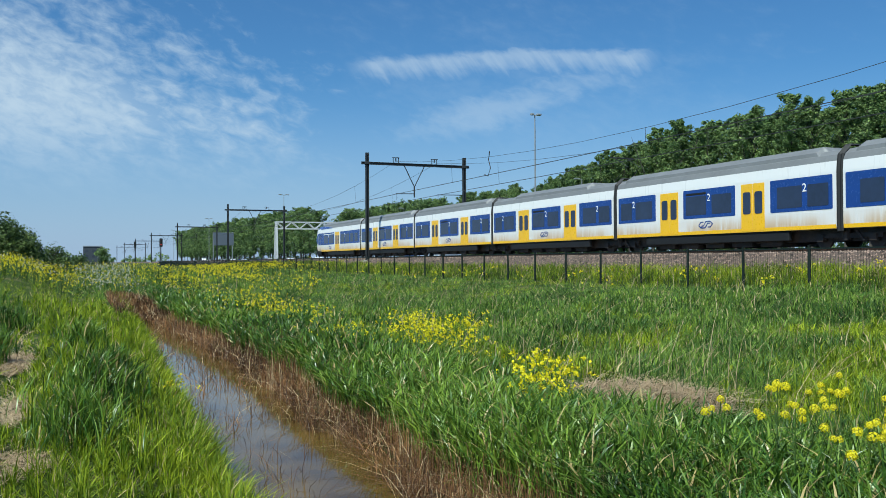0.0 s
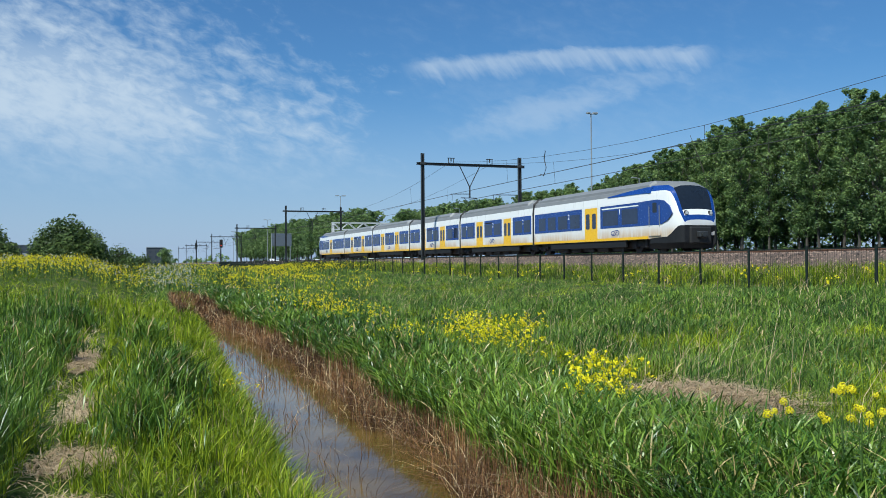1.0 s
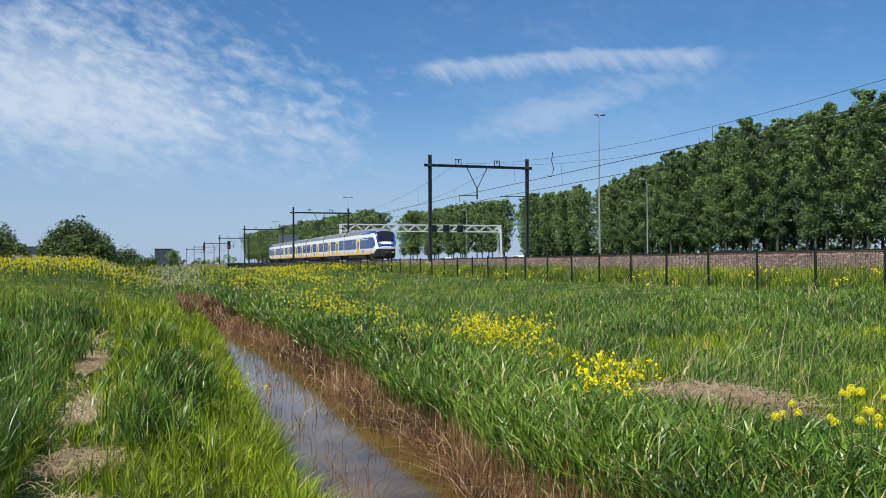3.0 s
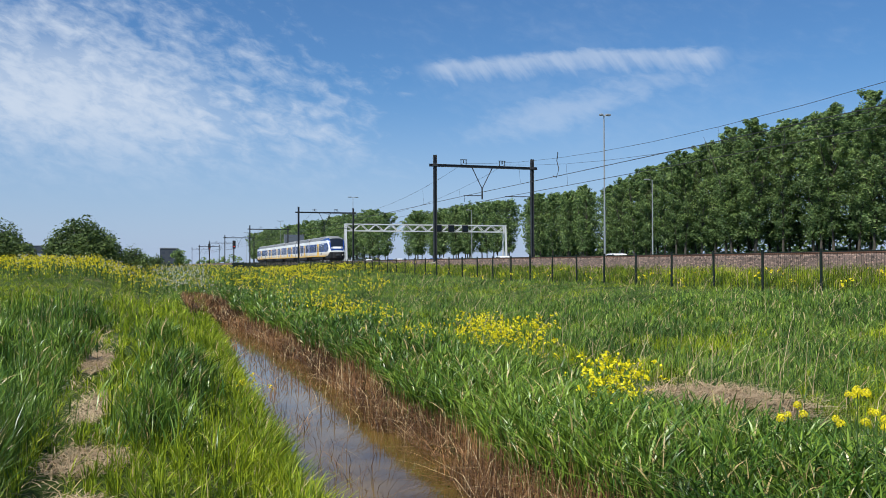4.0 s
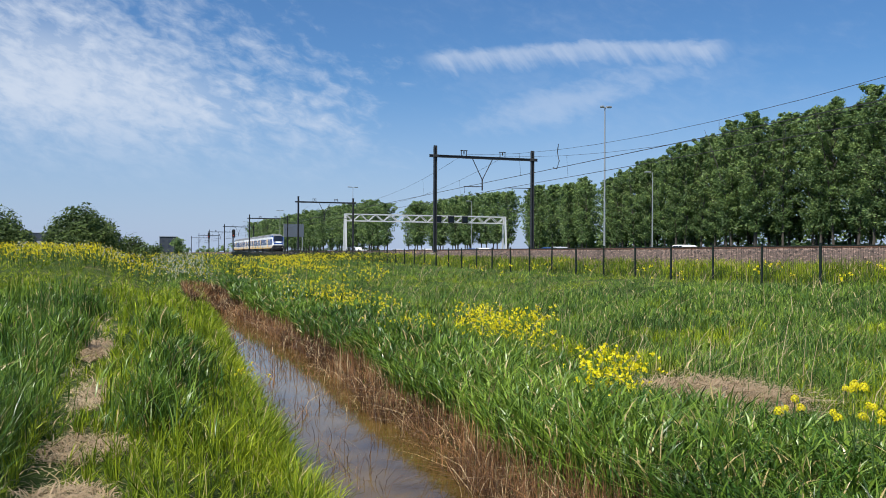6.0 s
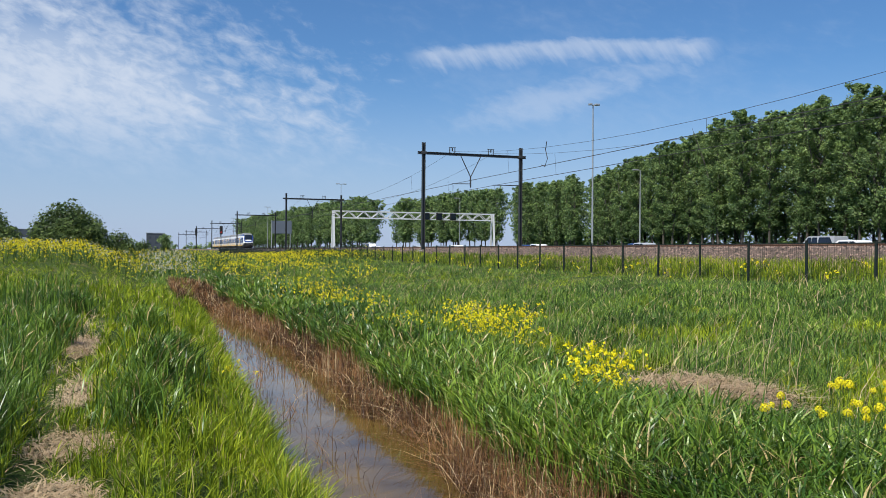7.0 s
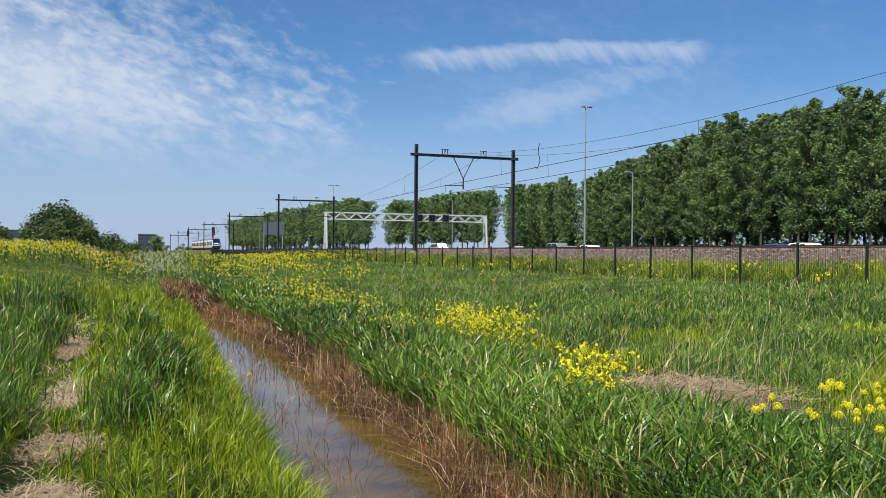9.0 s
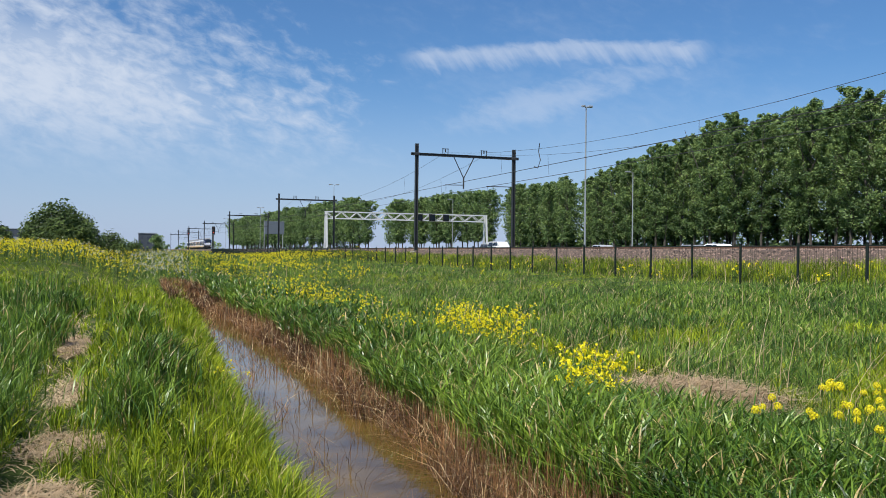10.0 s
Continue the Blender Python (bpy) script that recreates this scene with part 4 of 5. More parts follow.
def middle_coach(train, y0, high=True):
    c = tagged(new("coach"), "white and blue middle coach with yellow doors")
    c.parent = train
    c.empty_display_size = 0.2
    c.location = (0, y0, 0)
    L = 15.6
    body_shell(c, 0.17, L - 0.17)
    for s in (-1, 1):
        band(c, 0.35, 3.75, ((0.55, 1.65), (1.95, 3.35)), s, ("2", 1.8))
        door(c, 4.1, 5.55, s)
        band(c, 5.95, 9.65, ((6.2, 7.55), (7.95, 9.45)), s, ("2", 7.75), True)
        door(c, 10.05, 11.5, s)
        band(c, 11.9, 15.25, ((12.2, 13.65), (14.0, 15.0)), s, ("2", 13.82))
        emblem(c, 8.0, s)
    if high:
        coach_roof_kit(c, 1.0, L - 0.5)
    else:
        coach_roof_kit(c, 2.9, 12.6)
    return c


def end_coach(train, flip):
    """A driving coach; its nose points to -Y before the turn."""
    c = tagged(new("coach"), "white driving coach with raked cab window and blue arrow flank")
    c.parent = train
    c.empty_display_size = 0.2
    L = 19.1
    c.matrix_basis = pose(0, 100.6, 0, 0, 0, 180) if flip else pose(0, 0, 0)
    body_shell(c, 3.6, L - 0.17)

    def blunt(y):
        # the nose is short and steep
        return y + 0.62 * (1 - y / 1.5) if y < 1.5 else y

    # cab: front mask, raked window, dark lower front
    secs = [(0.08, 1.00, 0.95, 1.55, 1.82), (0.20, 1.14, 0.92, 1.86, 2.10), (0.42, 1.22, 0.90, 2.16, 2.42), (0.72, 1.28, 0.86, 2.60, 2.92), (1.05, 1.33, 0.82, 2.95, 3.36),
            (1.5, 1.37, 0.80, 3.15, 3.80), (1.95, 1.40, 0.80, 3.15, 4.06), (3.65, 1.42, 0.80, 3.10, 4.20)]
    bm = bmesh.new()
    rows = hull(bm, [(blunt(q[0]), *q[1:]) for q in secs])
    bm.faces.new(rows[0])
    bmesh.ops.recalc_face_normals(bm, faces=bm.faces[:])
    for e in bm.edges:
        e.smooth = True
    groups = {"white": [], "blue": [], "glass": [], "roof": []}
    for f in bm.faces:
        m = f.calc_center_median()
        side = abs(m.x)
        crown = f.normal.z > 0.30 and m.z > 1.7
        if crown and blunt(0.45) < m.y < 1.46 and side < 1.02:
            key = "glass"
        elif f.normal.z > 0.15 and m.z > 1.6 and m.y < blunt(0.22):
            key = "blue"
        elif crown and m.y < blunt(0.45) and side < 1.02:
            key = "white"
        elif crown and m.y > 1.6 and side < 0.95:
            key = "roof"
        elif crown and m.z > 2.1:
            key = "blue"
        else:
            key = "white"
        groups[key].append([v.co.copy() for v in f.verts])
    bm.free()
    for key, name, material, label in (("white", "front_mask", TRAIN_WHITE, "white cab front mask"), ("blue", "window_surround", TRAIN_BLUE, "blue surround of the cab window"),
                                       ("glass", "windscreen", GLASS_DARK, "dark raked windscreen"), ("roof", "cab_roof", TRAIN_ROOF, "grey cab roof")):
        if not groups[key]:
            continue
        b2 = bmesh.new()
        for quad in groups[key]:
            b2.faces.new([b2.verts.new(p) for p in quad])
        bmesh.ops.remove_doubles(b2, verts=b2.verts[:], dist=0.001)
        part(name, b2, material, c, label, smooth=True)
    # lower dark front with coupler
    bm = bmesh.new()
    rows = []
    for y, hw, top in ((-0.02, 1.02, 1.50), (0.14, 1.16, 1.50), (0.42, 1.245, 1.46), (0.8, 1.31, 1.30), (1.2, 1.36, 1.10), (1.7, 1.40, 0.90), (3.4, 1.41, 0.83)):
        y = blunt(y)
        rows.append([bm.verts.new(p) for p in ((-hw * 0.9, y + 0.25, 0.22), (-hw, y, 0.55), (-hw, y, top), (hw, y, top), (hw, y, 0.55), (hw * 0.9, y + 0.25, 0.22))])
    for a, b in zip(rows, rows[1:]):
        for k in range(5):
            bm.faces.new((a[k], b[k], b[k + 1], a[k + 1]))
    bm.faces.new(rows[0])
    bmesh.ops.recalc_face_normals(bm, faces=bm.faces[:])
    part("lower_front", bm, TRAIN_SKIRT, c, "dark grey lower cab apron")
    bm = bmesh.new()
    round_box(bm, -0.70, 0.70, 0.52, 0.82, 0.48, 1.42, 0.08)
    part("coupler_recess", bm, RUBBER, c)
    bm = bmesh.new()
    round_box(bm, -0.28, 0.28, 0.25, 0.65, 0.82, 1.16, 0.05)
    tube(bm, [(0, 0.65, 0.98), (0, 0.19, 0.98)], 0.14, 8)
    part("coupler", bm, MAST, c, "grey automatic coupler")
    for s in (-1, 1):
        bm = bmesh.new()
        tube(bm, [(s * 0.78, 1.00, 2.22), (s * 0.80, 0.72, 2.19)], 0.13, 12)
        lamp = part("tail_lamp", bm, RUBBER, c, "round lamp cluster")
        bm = bmesh.new()
        tube(bm, [(s * 0.80, 0.73, 2.19), (s * 0.802, 0.70, 2.188)], 0.095, 10)
        part("lens", bm, HEAD_GLASS, lamp)
    for s in (-1, 1):
        # blue flank ending in an arrow behind the cab
        bm = bmesh.new()
        x0, x1 = s * (HALF - 0.05), s * (HALF + 0.012)
        loop = ((4.2, 1.60), (4.2, 3.02), (2.6, 3.04), (1.95, 2.94), (1.45, 2.62), (1.2, 2.2), (1.55, 1.85), (2.2, 1.62))
        o = [bm.verts.new((x1, y, z)) for y, z in loop]
        i = [bm.verts.new((x0, y, z)) for y, z in loop]
        bm.faces.new(o)
        for k in range(len(loop)):
            bm.faces.new((o[k], i[k], i[(k + 1) % len(loop)], o[(k + 1) % len(loop)]))
        bmesh.ops.recalc_face_normals(bm, faces=bm.faces[:])
        part("flank_arrow", bm, TRAIN_BLUE, c, "blue pointed flank panel")
        # blue cheek that runs back from the windscreen under the roof edge
        bm = bmesh.new()
        near_roof = ((3.35, 3.46, 3.82, 1.41, 1.235), (3.8, 3.48, 3.84, 1.415, 1.285), (5.6, 3.50, 3.76, 1.415, 1.30), (8.2, 3.50, 3.56, 1.415, 1.40))
        rims = []
        for y, zl, zh, xl, xh in near_roof:
            side = ((xl, zl), (xh, zh))
            rims.append([bm.verts.new((s * (x - d), y, z)) for x, z in side for d in (0, 0.05)])
        for p, q in zip(rims, rims[1:]):
            for i, j in ((0, 2), (2, 3), (3, 1), (1, 0)):
                bm.faces.new((p[i], p[j], q[j], q[i]))
        bmesh.ops.recalc_face_normals(bm, faces=bm.faces[:])
        part("roof_cheek", bm, TRAIN_BLUE, c, "blue cheek along the roof edge")
        slab("cab_door", 2.45, 3.35, 1.0, 2.98, s, 0.016, TRAIN_BLUE, c, 0.05, "blue cab door")
        slab("cab_door_window", 2.68, 3.10, 2.30, 2.88, s, 0.024, GLASS_DARK, c, 0.05)
        slab("cab_step", 2.35, 3.5, 0.98, 1.58, s, 0.017, TRAIN_WHITE, c, 0.02)
        for y in (2.38, 3.42):
            bm = bmesh.new()
            tube(bm, [(s * (HALF + 0.05), y, 1.55), (s * (HALF + 0.05), y, 2.7)], 0.022, 6)
            part("grab_rail", bm, GALV, c)
        band(c, 3.62, 9.1, ((4.7, 6.5), (6.95, 8.8)), s, ("1", 6.72))
        slab("first_class_stripe", 4.6, 8.9, 2.78, 2.86, s, 0.018, TRAIN_WHITE, c, 0.01, "white first-class stripe")
        door(c, 9.5, 11.15, s)
        band(c, 11.55, 18.8, ((11.85, 13.2), (13.6, 15.0), (15.4, 16.6), (17.0, 18.1)), s, ("2", 13.4))
        emblem(c, 7.3, s)
    coach_roof_kit(c, 3.4, L - 0.4)
    return c


def make_train():
    train = empty("train", "white, blue and yellow electric commuter train on the near track", "train")
    train.location = (TRAIN_X, 0, RAIL_Z)
    end_coach(train, False)
    y = 19.1
    for k in range(4):
        middle_coach(train, y, k != 1)
        y += 15.6
    end_coach(train, True)
    gap_y = [19.1 + 15.6 * k for k in range(5)]
    for g in gap_y:
        bm = bmesh.new()
        for k in range(5):
            yy = g - 0.17 + k * 0.085
            w = 1.435 if k % 2 else 1.40
            h = 0.10 if k % 2 else 0.04
            prof = ((-w, 0.70), (-w, 3.12), (-w * 0.95, 3.72 + h), (-w * 0.66, 4.10 + h), (w * 0.66, 4.10 + h), (w * 0.95, 3.72 + h), (w, 3.12), (w, 0.70))
            ring = [bm.verts.new((x, yy, z)) for x, z in prof]
            if k:
                for q in range(8):
                    bm.faces.new((last[q], ring[q], ring[(q + 1) % 8], last[(q + 1) % 8]))
            last = ring
        part("gangway", bm, RUBBER, train, "black folded gangway bellows")
    for y in [1.9 + 2.3] + gap_y + [100.6 - 4.2]:
        bogie(train, y)
    # current collector on a low roof stretch
    bm = bmesh.new()
    py = 19.1 + 15.6 + 1.4
    for s in (-0.5, 0.5):
        tube(bm, [(s, py, 4.2), (s * 0.8, py - 1.2, 4.9), (s * 0.9, py, 5.5)], 0.03, 5)
    tube(bm, [(-0.8, py, 5.53), (0.8, py, 5.53)], 0.04, 6)
    part("pantograph", bm, MAST, train, "raised dark current collector")
    return train


train = make_train()


# ---- motorway traffic ----
def paint(name, color):
    return surface(name, color, 0.25, spread=0.05)


PAINTS = {"white": paint("car_white", (0.62, 0.62, 0.61)), "grey": paint("car_grey", (0.18, 0.19, 0.2)), "black": paint("car_black", (0.015, 0.015, 0.018)),
          "blue": paint("car_blue", (0.03, 0.07, 0.2)), "silver": paint("car_silver", (0.32, 0.335, 0.35)), "red": paint("car_red", (0.45, 0.06, 0.02))}
ROAD_Z = 1.16


def make_car(color, van=False):
    """A car whose front looks along +Y."""
    L, W, H = (5.2, 1.95, 2.15) if van else (4.4, 1.78, 1.47)
    name = "van" if van else "car"
    c = empty(name, f"{color} {'panel van' if van else 'passenger car'} driving on the motorway", name, "motorway traffic")
    waist = H * (0.66 if van else 0.60)
    bm = bmesh.new()
    if van:
        roof = [(-L / 2 + 0.08, H * 0.97), (-L / 2 + 0.4, H), (L * 0.16, H), (L * 0.30, waist + 0.1), (L / 2 - 0.25, waist - 0.12), (L / 2, waist * 0.62), (L / 2 - 0.03, 0.28), (-L / 2, 0.3)]
    else:
        roof = [(-L / 2 + 0.05, waist), (-L / 2 + 0.55, waist + 0.05), (-L * 0.25, H - 0.04), (-L * 0.08, H), (L * 0.08, H - 0.04), (L * 0.25, waist + 0.06), (L / 2 - 0.35, waist - 0.12), (L / 2, waist * 0.62), (L / 2 - 0.03, 0.25), (-L / 2, 0.27)]
    sides = []
    for s in (-1, 1):
        sides.append([bm.verts.new((s * W / 2 * (1.0 if z <= waist + 0.07 else 0.82), y, z)) for y, z in roof])
    n = len(roof)
    bm.faces.new(sides[0])
    bm.faces.new(sides[1][::-1])
    for k in range(n):
        bm.faces.new((sides[0][k], sides[1][k], sides[1][(k + 1) % n], sides[0][(k + 1) % n]))
    bmesh.ops.recalc_face_normals(bm, faces=bm.faces[:])
    bmesh.ops.triangulate(bm, faces=[f for f in bm.faces if len(f.verts) > 4])
    part("body", bm, PAINTS[color], c)
    y0, y1 = (-L * 0.46, L * 0.22) if van else (-L * 0.29, L * 0.18)
    for s in (-1, 1):
        for a, b in (((y0, -L * 0.12), (-L * 0.10, L * 0.05), (L * 0.07, y1)) if van else ((y0, -0.08), (0.0, y1))):
            bm = bmesh.new()
            x = W / 2
            v = [bm.verts.new((s * xx, y, z)) for xx, y, z in ((x * 0.99 + 0.01, a, waist + 0.07), (x * 0.99 + 0.01, b, waist + 0.07), (x * 0.85 + 0.012, b * 0.55 + a * 0.45 if b > 0.3 else b, H - 0.12), (x * 0.85 + 0.012, a * 0.75 + b * 0.25 if a < -0.3 else a, H - 0.12))]
            w = [bm.verts.new((q.co.x - s * 0.03, q.co.y, q.co.z)) for q in v]
            bm.faces.new(v)
            for k in range(4):
                bm.faces.new((v[k], w[k], w[(k + 1) % 4], v[(k + 1) % 4]))
            part("side_window", bm, GLASS_DARK, c)
    for y in (-L * 0.3, L * 0.31):
        for s in (-1, 1):
            bm = bmesh.new()
            tube(bm, [(s * (W / 2 - 0.2), y, 0.31), (s * (W / 2 + 0.01), y, 0.31)], 0.31, 16)
            wheel = part("wheel", bm, RUBBER, c)
            bm = bmesh.new()
            tube(bm, [(s * (W / 2 + 0.005), y, 0.31), (s * (W / 2 + 0.02), y, 0.31)], 0.19, 10)
            part("rim", bm, GALV, wheel)
    for s in (-1, 1):
        bm = bmesh.new()
        round_box(bm, s * W * 0.36 - 0.16, s * W * 0.36 + 0.16, L / 2 - 0.12, L / 2 + 0.005, waist * 0.66, waist * 0.82, 0.02, 1)
        part("headlight", bm, HEAD_GLASS, c)
    return c


# colour, lane x, metres along at 5 s, speed along Y, van
TRAFFIC = [
    ("blue", 51.5, -24.0, -31.6, False), ("black", 48.0, 12.7, -25.0, False), ("white", 48.0, 59.2, -24.0, False), ("white", 48.0, 92.9, -22.3, False),
    ("silver", 48.2, 119.3, -21.9, False), ("blue", 51.5, 132.0, -25.0, False), ("white", 48.0, 146.6, -23.6, False), ("blue", 51.5, 161.6, -25.6, False),
    ("white", 48.0, 173.0, -22.1, False), ("grey", 51.5, 196.4, -25.1, False), ("silver", 48.0, 192.4, -22.1, False), ("white", 48.0, 222.7, -22.6, False),
    ("white", 51.5, 246.6, -25.8, True), ("grey", 48.0, 262.0, -23.0, False),
    ("silver", 62.0, 13.3, 26.8, True), ("white", 65.5, 6.6, 29.9, False), ("grey", 62.0, 28.7, 27.3, False), ("blue", 65.0, 64.0, 27.0, False), ("black", 65.0, 38.0, 27.0, False),
    ("grey", 65.0, -40.0, 27.5, False), ("black", 61.5, 150.0, 25.0, False), ("grey", 61.5, 196.0, 25.0, False), ("red", 65.0, 252.0, 24.0, False),
]
cars = []
for color, x, y, v, van in TRAFFIC:
    cars.append((make_car(color, van), x, y, v))


# ---- grass, reeds and flowers ----
_w = np.random.default_rng(3)
_WAVES = [(_w.normal(size=2) * f, _w.random() * 6.28) for f in (0.35, 0.35, 0.7, 0.7, 1.3, 1.3, 2.4, 2.4, 4.5, 4.5)]


def patchy(x, y, shift=0.0):
    """Smooth noise from 0 to 1 over the field."""
    v = 0
    for k, (d, p) in enumerate(_WAVES):
        v = v + np.sin(x * d[0] + y * d[1] + p + shift * (k + 1)) / (1 + k // 2) ** 0.6
    return np.clip(0.5 + v * 0.16, 0, 1)


def blades(name, x, y, h, w, lean, material, label, category, base=None, level=2, wind=0.12, sink=0.05):
    """Many curved tapering blades as one mesh; level: bends along a blade."""
    n = len(x)
    z = (ground_z(x, y) if base is None else base) - sink
    a = rng.random(n) * 6.283
    dx, dy = np.cos(a) + wind, np.sin(a) * 1.0 - wind * 0.3
    f = rng.random(n) * 6.283
    wx, wy = np.cos(f) * w / 2, np.sin(f) * w / 2
    levels = (((0, 1.2), (1, 0)), ((0, 0.9), (0.55, 0.9), (1, 0)), ((0, 0.8), (0.4, 1.0), (0.75, 0.72), (1, 0)))[level]
    verts = []
    for s, k in levels:
        off = lean * h * s ** 2
        zz = z + h * s * (1 - 0.35 * np.minimum(lean, 1.4) * s)
        px, py = x + dx * off, y + dy * off
        if k == 0:
            verts.append(np.stack([px, py, zz], -1)[:, None])
        else:
            verts.append(np.stack([np.stack([px - wx * k, py - wy * k, zz], -1), np.stack([px + wx * k, py + wy * k, zz], -1)], 1))
    v = np.concatenate(verts, 1)
    m = v.shape[1]
    i = np.arange(n)[:, None] * m
    quads = [i + np.array([[2 * q, 2 * q + 1, 2 * q + 3, 2 * q + 2]]) for q in range(level)]
    tri = i + np.array([[0, 1, 2]]) + 2 * level
    return raw_mesh(name, v.reshape(-1, 3), ([np.concatenate(quads)] if quads else []) + [tri], material, None, label, category, "stuff")


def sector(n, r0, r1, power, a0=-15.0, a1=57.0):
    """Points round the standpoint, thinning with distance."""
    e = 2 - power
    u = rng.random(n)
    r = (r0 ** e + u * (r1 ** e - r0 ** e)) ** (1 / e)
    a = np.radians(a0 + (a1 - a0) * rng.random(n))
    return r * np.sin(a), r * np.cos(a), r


PATH_SPOTS = [(-0.46, 7.6, 0.29, 0.40), (-0.50, 6.1, 0.27, 0.46), (-0.42, 5.2, 0.28, 0.5), (-0.55, 10.3, 0.13, 0.8), (-0.78, 15.6, 0.24, 1.5)]
STRAW_SPOT = (6.95, 9.5, 0.82, 1.05)


def trodden(x, y):
    v = np.zeros_like(x)
    for cx, cy, rx, ry in PATH_SPOTS:
        v = np.maximum(v, np.exp(-(((x - cx) / rx) ** 2 + ((y - cy) / ry) ** 2)) * (0.55 + 0.9 * patchy(x * 5, y * 4, 1.0)))
    v = np.maximum(v, 1.0 * np.exp(-((x + 0.6 + 0.012 * y) / 0.19) ** 2) * (y < 24) * patchy(x * 4, y * 2, 4.0))
    return v


def strawy(x, y):
    cx, cy, rx, ry = STRAW_SPOT
    return np.exp(-(((x - cx) / rx) ** 2 + ((y - cy) / ry) ** 2) ** 2)


def keep_open(x, y):
    """True where blades grow: outside the water, the path's bare spots and the straw."""
    ea, eb = ditch_edges(y)
    grow = (x < 24.6) & (x > -60) & ((x < ea - 0.02) | (x > eb + 0.10) | (y > DITCH_END))
    grow &= rng.random(len(x)) > trodden(x, y) * 1.45
    return grow & (rng.random(len(x)) > strawy(x, y) * 0.97)


def low_growth(x, y):
    """Short growth round the straw patch."""
    return 1 - 0.62 * np.exp(-((x - 6.2) / 1.5) ** 2 - ((y - 8.7) / 1.8) ** 2)


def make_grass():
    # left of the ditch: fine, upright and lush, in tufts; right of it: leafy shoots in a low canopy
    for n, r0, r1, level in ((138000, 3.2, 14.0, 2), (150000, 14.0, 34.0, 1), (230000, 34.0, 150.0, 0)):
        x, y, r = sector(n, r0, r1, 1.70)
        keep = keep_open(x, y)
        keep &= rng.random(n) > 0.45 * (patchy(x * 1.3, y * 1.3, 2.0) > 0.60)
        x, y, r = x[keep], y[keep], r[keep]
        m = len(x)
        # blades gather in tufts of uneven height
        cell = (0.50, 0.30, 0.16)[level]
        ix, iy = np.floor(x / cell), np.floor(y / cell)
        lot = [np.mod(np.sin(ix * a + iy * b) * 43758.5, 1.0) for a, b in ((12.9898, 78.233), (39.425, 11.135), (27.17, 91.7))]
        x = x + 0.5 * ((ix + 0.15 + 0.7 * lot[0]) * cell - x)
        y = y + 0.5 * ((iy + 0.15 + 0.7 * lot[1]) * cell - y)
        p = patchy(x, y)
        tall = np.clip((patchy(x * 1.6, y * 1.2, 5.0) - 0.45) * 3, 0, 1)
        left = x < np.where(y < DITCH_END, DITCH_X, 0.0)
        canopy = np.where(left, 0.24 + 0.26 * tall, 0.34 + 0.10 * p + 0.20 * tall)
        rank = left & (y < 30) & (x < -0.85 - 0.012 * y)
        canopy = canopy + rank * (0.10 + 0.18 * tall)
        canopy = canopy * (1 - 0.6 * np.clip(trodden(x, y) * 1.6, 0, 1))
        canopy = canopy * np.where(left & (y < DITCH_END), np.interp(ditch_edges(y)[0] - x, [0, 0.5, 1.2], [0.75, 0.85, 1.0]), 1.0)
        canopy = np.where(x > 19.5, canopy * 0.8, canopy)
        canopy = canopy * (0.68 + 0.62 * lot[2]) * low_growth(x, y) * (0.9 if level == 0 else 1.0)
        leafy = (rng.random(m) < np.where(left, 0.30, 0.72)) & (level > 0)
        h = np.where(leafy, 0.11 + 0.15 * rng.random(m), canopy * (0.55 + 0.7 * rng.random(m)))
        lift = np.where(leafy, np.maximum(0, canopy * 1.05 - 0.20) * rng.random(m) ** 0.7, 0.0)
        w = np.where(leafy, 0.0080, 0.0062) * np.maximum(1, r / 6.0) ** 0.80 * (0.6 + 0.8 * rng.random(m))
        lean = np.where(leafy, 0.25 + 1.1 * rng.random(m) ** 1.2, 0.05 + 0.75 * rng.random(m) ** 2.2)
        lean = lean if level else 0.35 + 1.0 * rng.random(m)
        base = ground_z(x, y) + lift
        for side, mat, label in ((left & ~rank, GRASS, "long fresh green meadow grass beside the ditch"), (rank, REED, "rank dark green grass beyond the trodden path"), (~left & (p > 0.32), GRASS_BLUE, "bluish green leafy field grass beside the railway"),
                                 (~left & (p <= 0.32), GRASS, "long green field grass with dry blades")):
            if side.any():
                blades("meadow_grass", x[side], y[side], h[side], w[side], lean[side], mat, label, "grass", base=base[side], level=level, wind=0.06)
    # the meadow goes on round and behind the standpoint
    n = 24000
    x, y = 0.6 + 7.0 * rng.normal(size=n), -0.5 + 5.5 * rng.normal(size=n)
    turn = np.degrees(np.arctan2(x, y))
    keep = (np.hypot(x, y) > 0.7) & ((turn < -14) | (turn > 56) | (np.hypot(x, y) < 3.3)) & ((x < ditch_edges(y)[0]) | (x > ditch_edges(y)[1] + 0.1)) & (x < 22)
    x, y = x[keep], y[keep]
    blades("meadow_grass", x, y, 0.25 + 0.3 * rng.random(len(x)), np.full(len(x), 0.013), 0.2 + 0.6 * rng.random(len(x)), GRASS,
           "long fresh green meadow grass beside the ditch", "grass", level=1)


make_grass()


